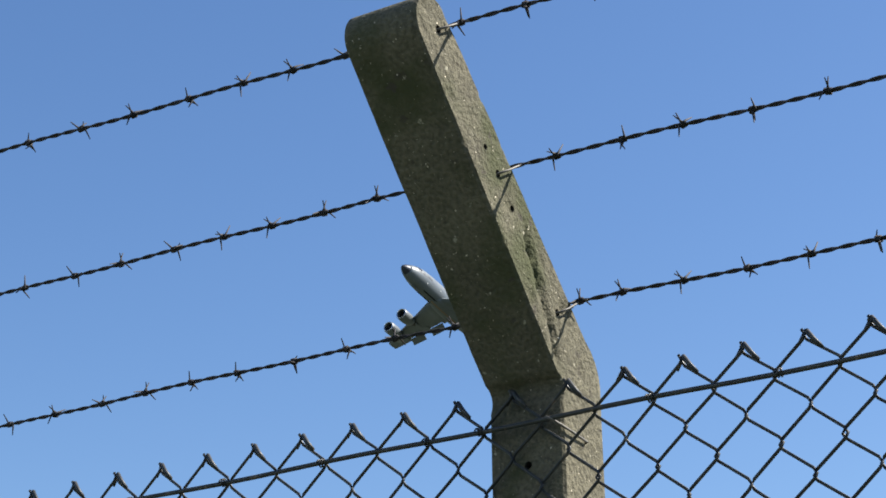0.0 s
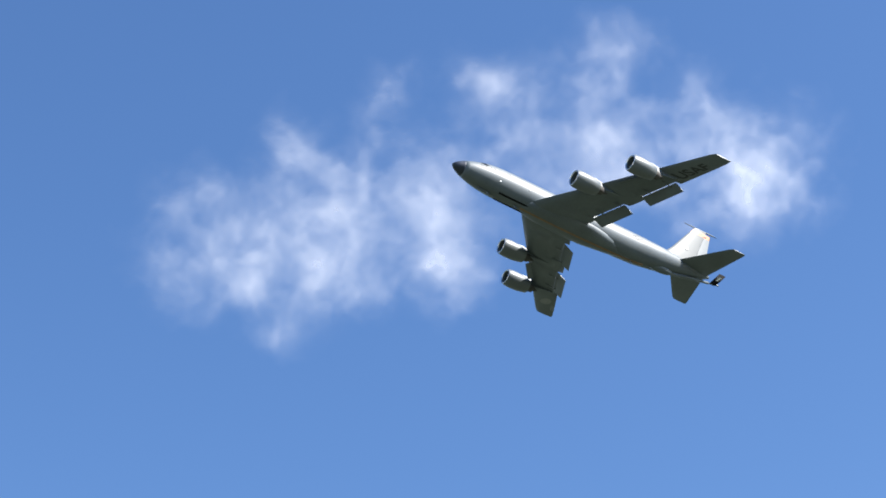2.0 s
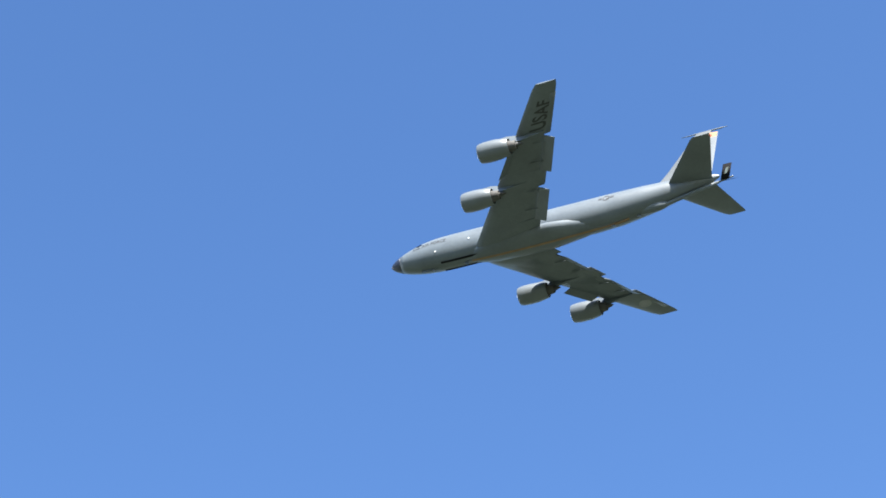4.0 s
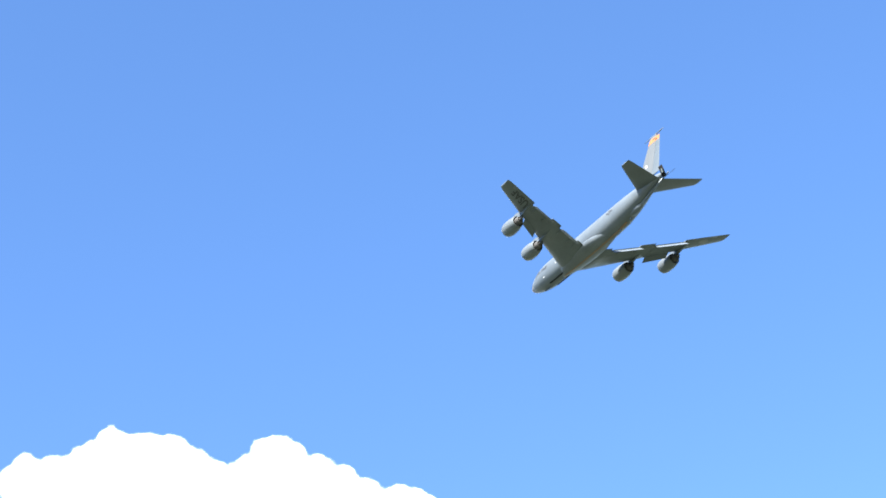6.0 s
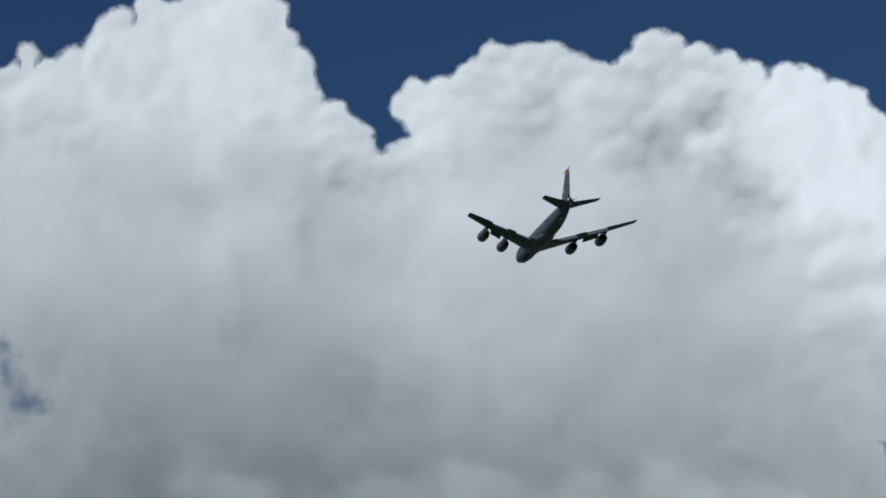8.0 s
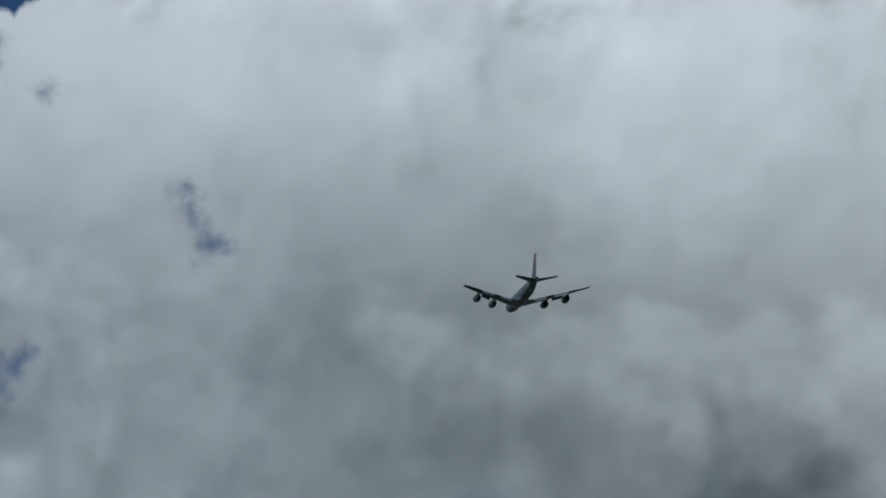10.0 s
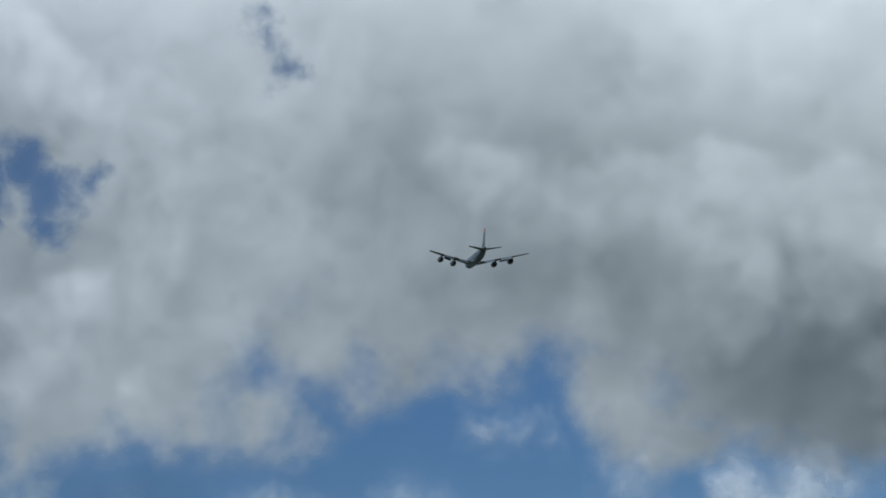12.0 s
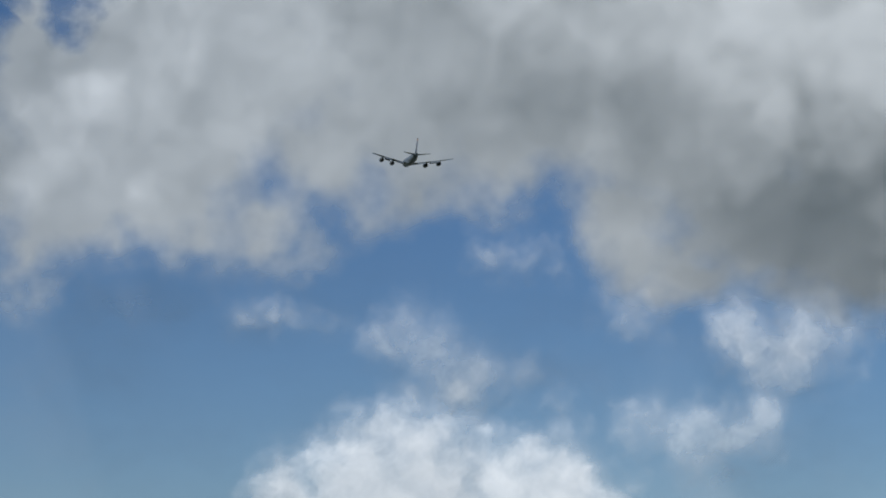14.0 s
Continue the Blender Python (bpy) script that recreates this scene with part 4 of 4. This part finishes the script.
def heaps():
    """The domes with smaller round knobs all over them."""
    rnd = random.Random(12)
    out = [(a, b, r, 0.10 + 0.26 * float(ramp(b, 20, 110))) for a, b, r in TOWER]
    for a, b, r in TOWER:
        for _ in range(3 + int(r / 2.2)):
            t, q = rnd.uniform(0, 6.28), math.sqrt(rnd.uniform(0.02, 0.95)) * r
            out.append((a + q * math.cos(t), b + q * math.sin(t), rnd.uniform(0.25, 0.55) * min(r, 22), rnd.uniform(0.06, 0.26) if b > 10 else 0.04))
    out.sort(key=lambda h: -h[1] + rnd.uniform(-22, 22))
    return out


def billows(u, v, w1, w2, shade_tilt, depth):
    """Shades round billows over the heaps, back to front: normals tilt up along each crown, down below, and it melts
    away.
    """
    out, bulge = shade_tilt.copy(), np.zeros(u.shape)
    us, vs = u[0], v[:, 0]
    for a, b, r, k in heaps():
        i0, i1 = np.searchsorted(us, (a - 1.6 * r, a + 1.6 * r))
        j0, j1 = np.searchsorted(vs, (b - 1.6 * r, b + 1.6 * r))
        if i1 - i0 < 3 or j1 - j0 < 3:
            continue
        w = np.s_[j0:j1, i0:i1]
        du, dv = u[w] + 0.34 * r * w1[w] - a, v[w] + 0.34 * r * w2[w] - b
        d = np.hypot(du, dv)
        cover = ramp(r - d, -0.04 * r, 0.45 * r) * ramp(dv / r, -0.95, 0.45)
        inside = ramp(depth[w], -2, 6)
        face = shade_tilt[w] + k * (dv / r) * 1.15 - 0.16 * k * (du / r)
        out[w] += 0.65 * cover * inside * (face - out[w])
        ball = np.sqrt(np.maximum(0, 1 - (d / r) ** 2)) * r
        bulge[w] += 0.8 * cover * inside * (ball - bulge[w])
    return out, bulge


def lobed(u, v, lobes, seed, crown=12.0, foot=24.0):
    """How much of the lobes lies over a place: crisp along their crowns, melting away below."""
    f1, f2 = smooth_noise(u, v, 26, seed, 6), smooth_noise(u, v, 26, seed + 1, 6)
    f = blend_field(u + 14 * f1, v + 14 * f2, lobes, 6.0) + 1
    f = f + 4.0 * (cells(u + 5 * f1, v + 5 * f2, 12, seed) - 0.75) + 2.0 * (cells(u + 3 * f1, v, 6, seed + 1) - 0.75)
    slope = np.gradient(soften(f, 5), v[1, 0] - v[0, 0], axis=0)
    width = crown + (foot - crown) * ramp(slope, -0.35, 0.45)
    return soften(ramp(f, -0.15 * width, 0.85 * width), 1.2)


def mass_field(u, v):
    w1, w2 = smooth_noise(u, v, 30, 1, 5), smooth_noise(u, v, 30, 2, 5)
    f1, f2 = smooth_noise(u, v, 11, 51, 4), smooth_noise(u, v, 11, 52, 4)
    wu, wv = u + 2.2 * f1, v + 2.2 * f2
    heap = blend_field(wu, wv, TOWER, 1.8) - 1.0
    body = puff_field(u + 5 * w1, v + 5 * w2, BODY)
    low = blend_field(u + 17 * smooth_noise(u, v, 55, 16, 6), v + 15 * smooth_noise(u, v, 55, 17, 6), LOW, 7.0) - 7
    curl = 1.6 * (cells(u + 3 * f1, v + 3 * f2, 9, 2) - 0.75) + 1.1 * (cells(u, v, 4.4, 3) - 0.75) + 2.2 * smooth_noise(u, v, 9, 4, 5)
    ragged = 15 * smooth_noise(u, v, 44, 5, 4) + 8 * smooth_noise(u, v, 18, 18, 3)
    depth = np.maximum(heap, body * 0.9 - 10)
    under = (np.maximum.accumulate(depth[::-1], axis=0)[::-1] > 2) & ((u < 8) | (u > 30)) & (u < 236) & (v > 10)
    depth = np.where(under, np.maximum(depth, 5), depth)     # no sky shows below the domes
    crisp = np.clip(0.5 + (depth - 0.6 + curl) / 6.0, 0, 1)
    vague = ramp(low + ragged, -34, 38)
    dens = np.maximum(crisp, vague)
    gap = puff_field(u + 9 * smooth_noise(u, v, 15, 7, 4), v + 9 * smooth_noise(u, v, 22, 8, 4), GAPS)
    shreds = smooth_noise(u + 4 * f1, v + 4 * f2, 13, 6, 5)
    dens = dens * (1 - 0.66 * ramp(gap + 7 * shreds, -18, 13))
    # relief: small knobs along the rim of the heaps
    rim = np.exp(-np.clip(blend_field(wu, wv, TOWER + BODY, 8.0) - 7, 0, None) / 14)
    knobs = 4.5 * cells(wu, wv, 8.5, 14) + 1.8 * cells(u, v, 4, 15)
    form = soften(knobs * (0.08 + 0.5 * rim) * ramp(v, -20, 40), 1.6)
    form += soften(1.4 * smooth_noise(wu, wv, 40, 23, 4), 4)
    # tilt that shades the sheet: heaps lean to the sky, the base to the ground, light and dark swells between
    shade_tilt = np.interp(v, (-260, -130, -50, 20, 70, 140), (-0.27, -0.20, -0.07, 0.23, 0.49, 0.72))
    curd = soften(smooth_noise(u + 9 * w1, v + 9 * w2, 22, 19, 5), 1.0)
    for a, b, r, k in SHADING_SWELLS:
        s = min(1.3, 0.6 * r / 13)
        shade_tilt = shade_tilt + k * (1 + (0.6 if k > 0 else 0.35) * curd) * np.exp(-((u + 24 * s * w1 - a) ** 2 + (v + 22 * s * w2 - b) ** 2) / (1.1 * r * r))
    shade_tilt, bulge = billows(u, v, w1, w2, shade_tilt, depth)
    # bright lobes and dark patches put in as further tilt
    shade_tilt = shade_tilt + 0.115 * lobed(u, v, LOBES, 61) * (1 + 0.5 * curd) + 0.14 * lobed(u, v, LOBES_WEST, 63) * (1 + 0.4 * curd)
    shade_tilt = shade_tilt + 0.19 * lobed(u, v, LOBES_HIGH, 65, 4.5, 26) - 0.20 * lobed(u, v, SHADES_HIGH, 67, 9, 14)
    form += soften(0.13 * 3.3 * bulge, 2.6) * ramp(v, 0, 70)
    puffy = 0.45 - 1.3 * np.abs(smooth_noise(u + 12 * w1, v + 12 * w2, 52, 21, 5))
    # heap rims tilted up further to brighten them, over random curds
    shade_tilt = shade_tilt + 0.05 * curd * (1 - ramp(v, -20, 60)) + 0.08 * soften(puffy, 1.5) * (1 - 0.6 * ramp(v, 60, 130)) + 0.03 * smooth_noise(u + 8 * w1, v + 8 * w2, 15, 24, 5) + 0.20 * rim * ramp(v, -10, 60)
    lumpy = 0.11 * (cells(u + 11 * w1 + 3 * f1, v + 11 * w2 + 3 * f2, 24, 81) - 0.72) + 0.07 * (cells(u + 6 * w1 + 3 * f1, v + 6 * w2 + 3 * f2, 11, 82) - 0.72) + 0.035 * (cells(u + 2 * f1, v + 2 * f2, 5.5, 83) - 0.72)
    shade_tilt = shade_tilt + lumpy * (0.30 + 0.70 * ramp(v, 20, 100))
    least = np.interp(u, (-250, 0, 250), (-0.06, -0.34, -0.60))
    shade_tilt = least + 0.07 * np.log1p(np.exp(np.clip((shade_tilt - least) / 0.07, -30, 60)))
    return dens, form, soften(shade_tilt, 0.6)


CLOUD = cloud_material("cloud_white", 0.20, 0.80, 0.05, 0.03, 0.96, 0.08)
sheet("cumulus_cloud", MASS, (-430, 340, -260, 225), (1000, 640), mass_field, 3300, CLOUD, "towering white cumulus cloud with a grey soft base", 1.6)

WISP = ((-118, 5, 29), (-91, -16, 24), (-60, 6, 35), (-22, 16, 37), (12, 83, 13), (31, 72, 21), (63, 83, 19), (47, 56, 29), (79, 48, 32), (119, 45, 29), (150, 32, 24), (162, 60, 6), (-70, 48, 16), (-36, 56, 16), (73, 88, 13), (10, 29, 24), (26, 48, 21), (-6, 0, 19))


def wisp_field(u, v):
    w1, w2 = smooth_noise(u, v, 30, 31, 4), smooth_noise(u, v, 30, 32, 4)
    f = blend_field(u + 8 * w1, v + 8 * w2, WISP)
    fine = smooth_noise(u + 5 * w1, v + 5 * w2, 24, 33, 6)
    tuft = cells(u + 6 * w1, v + 6 * w2, 15, 34) - 0.6
    dens = ramp(f + 13 * fine + 3 * tuft, -20, 32)
    dens = 0.26 * dens * (0.95 + 0.75 * fine + 0.12 * tuft)
    return np.clip(dens, 0, 1), 5.2 * v + 10 * w1, 0 * u


THIN = cloud_material("cloud_thin", 0.0, 1.0, 0.06, 0.03, 0.95, 0.62)
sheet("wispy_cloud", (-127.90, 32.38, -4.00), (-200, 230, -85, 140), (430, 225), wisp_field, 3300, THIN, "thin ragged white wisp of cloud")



def veil_field(u, v):
    w1, w2 = smooth_noise(u, v, 70, 71, 4), smooth_noise(u, v, 40, 72, 4)
    streak = smooth_noise(u + 20 * w1, 2.2 * v + 20 * w2, 70, 73, 6)
    edge = ramp(u, -260, -170) * (1 - ramp(u, 170, 260)) * ramp(v, -140, -90) * (1 - ramp(v, 0, 75))
    return np.clip(edge * (0.19 + 0.20 * streak + 0.06 * w1), 0, 1), 0 * u, 0.1 + 0 * u


sheet("wispy_cloud", (-11.0, 10.6, -1.0), (-260, 260, -140, 80), (300, 140), veil_field, 3200, THIN, "faint streaky veil of haze low in the sky")

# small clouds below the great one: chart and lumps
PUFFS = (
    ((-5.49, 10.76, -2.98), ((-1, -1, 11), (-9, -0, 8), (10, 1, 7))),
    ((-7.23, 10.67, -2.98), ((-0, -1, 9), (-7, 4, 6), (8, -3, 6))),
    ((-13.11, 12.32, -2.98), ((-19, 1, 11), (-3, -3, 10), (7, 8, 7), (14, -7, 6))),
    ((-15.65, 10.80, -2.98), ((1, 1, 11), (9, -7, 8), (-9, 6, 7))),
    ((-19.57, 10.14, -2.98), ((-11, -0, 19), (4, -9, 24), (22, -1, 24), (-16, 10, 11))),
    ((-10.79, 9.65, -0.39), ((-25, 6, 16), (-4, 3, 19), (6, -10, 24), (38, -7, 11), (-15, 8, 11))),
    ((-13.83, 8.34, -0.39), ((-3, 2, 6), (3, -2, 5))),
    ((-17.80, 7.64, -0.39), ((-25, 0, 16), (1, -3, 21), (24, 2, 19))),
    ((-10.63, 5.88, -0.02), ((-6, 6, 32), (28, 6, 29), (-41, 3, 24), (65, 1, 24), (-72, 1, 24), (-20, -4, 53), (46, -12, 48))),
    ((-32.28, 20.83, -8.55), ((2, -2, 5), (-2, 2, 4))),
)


def puff_sheet(k, chart, lumps):
    def field(u, v):
        w1, w2 = smooth_noise(u, v, 14, 40 + k, 6), smooth_noise(u, v, 14, 60 + k, 6)
        f = blend_field(u + 8 * w1, v + 6 * w2, lumps, 4.0)
        size = max(l[2] for l in lumps)
        fine = smooth_noise(u + 5 * w1, v + 5 * w2, 13, 80 + k, 4)
        middle = sum(l[1] for l in lumps) / len(lumps)
        big = size > 22
        dens = (0.9 if size > 40 else 0.64 if big else 0.46) * ramp(f + 6 * fine, -12 if big else -8, 30 if big else 17) * (0.9 + 0.25 * fine)
        rel = soften(0.12 * 3.0 * domes(u + 5 * w1, v + 5 * w2, lumps) + 1.5 * cells(u + 4 * w1, v + 4 * w2, 11, k), 2.5)
        # normals tilt with height, shading each puff bright on top and grey below
        return np.clip(dens, 0, 1), rel, 0.05 + 0.08 * fine + 0.16 * np.clip((v - middle) / size, -1, 1)
    us = [l[0] for l in lumps]
    vs = [l[1] for l in lumps]
    r = max(l[2] for l in lumps) + 14
    span = (min(us) - r, max(us) + r, min(vs) - r, max(vs) + r)
    sheet("small_cloud", chart, span, (max(60, int((span[1] - span[0]) * 1.6)), max(50, int((span[3] - span[2]) * 1.6))), field, 2900, PUFF, "small pale cumulus puff low in the blue sky")


PUFF = cloud_material("cloud_puff", 0.0, 1.0, 0.06, 0.02, 0.95, 0.2)
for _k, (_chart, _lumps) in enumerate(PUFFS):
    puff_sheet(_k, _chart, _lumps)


# ---------------- motion of things ----------------
def motions():
    walk(aircraft, [
        (0.0, pose(-317.38, -170.63, 131.51, 0.931, -12.570, -5.098)),
        (1.0, pose(-225.92, -170.41, 141.78, 1.153, -11.869, -4.865)),
        (2.0, pose(-134.27, -170.16, 151.90, 1.405, -11.027, -4.428)),
        (3.0, pose(-42.33, -169.87, 161.95, 1.599, -10.145, -3.772)),
        (4.0, pose(49.97, -169.59, 171.99, 1.702, -9.425, -3.102)),
        (5.0, pose(142.69, -169.34, 182.04, 1.786, -8.929, -2.532)),
        (6.0, pose(235.90, -169.15, 192.11, 1.939, -8.611, -2.077)),
        (7.0, pose(329.67, -169.04, 202.18, 2.184, -8.403, -1.709)),
        (8.0, pose(424.05, -169.03, 212.24, 2.468, -8.270, -1.408)),
        (9.0, pose(519.12, -169.16, 222.27, 2.675, -8.222, -1.176)),
        (10.0, pose(614.93, -169.43, 232.25, 2.689, -8.285, -1.025)),
        (11.0, pose(711.55, -169.88, 242.18, 2.464, -8.460, -0.955)),
        (12.0, pose(809.04, -170.49, 252.09, 2.086, -8.684, -0.924)),
        (13.0, pose(907.45, -171.27, 262.15, 1.765, -8.830, -0.850)),
        (14.0, pose(1006.79, -172.14, 272.73, 1.556, -8.884, -0.717)),
    ])


motions()
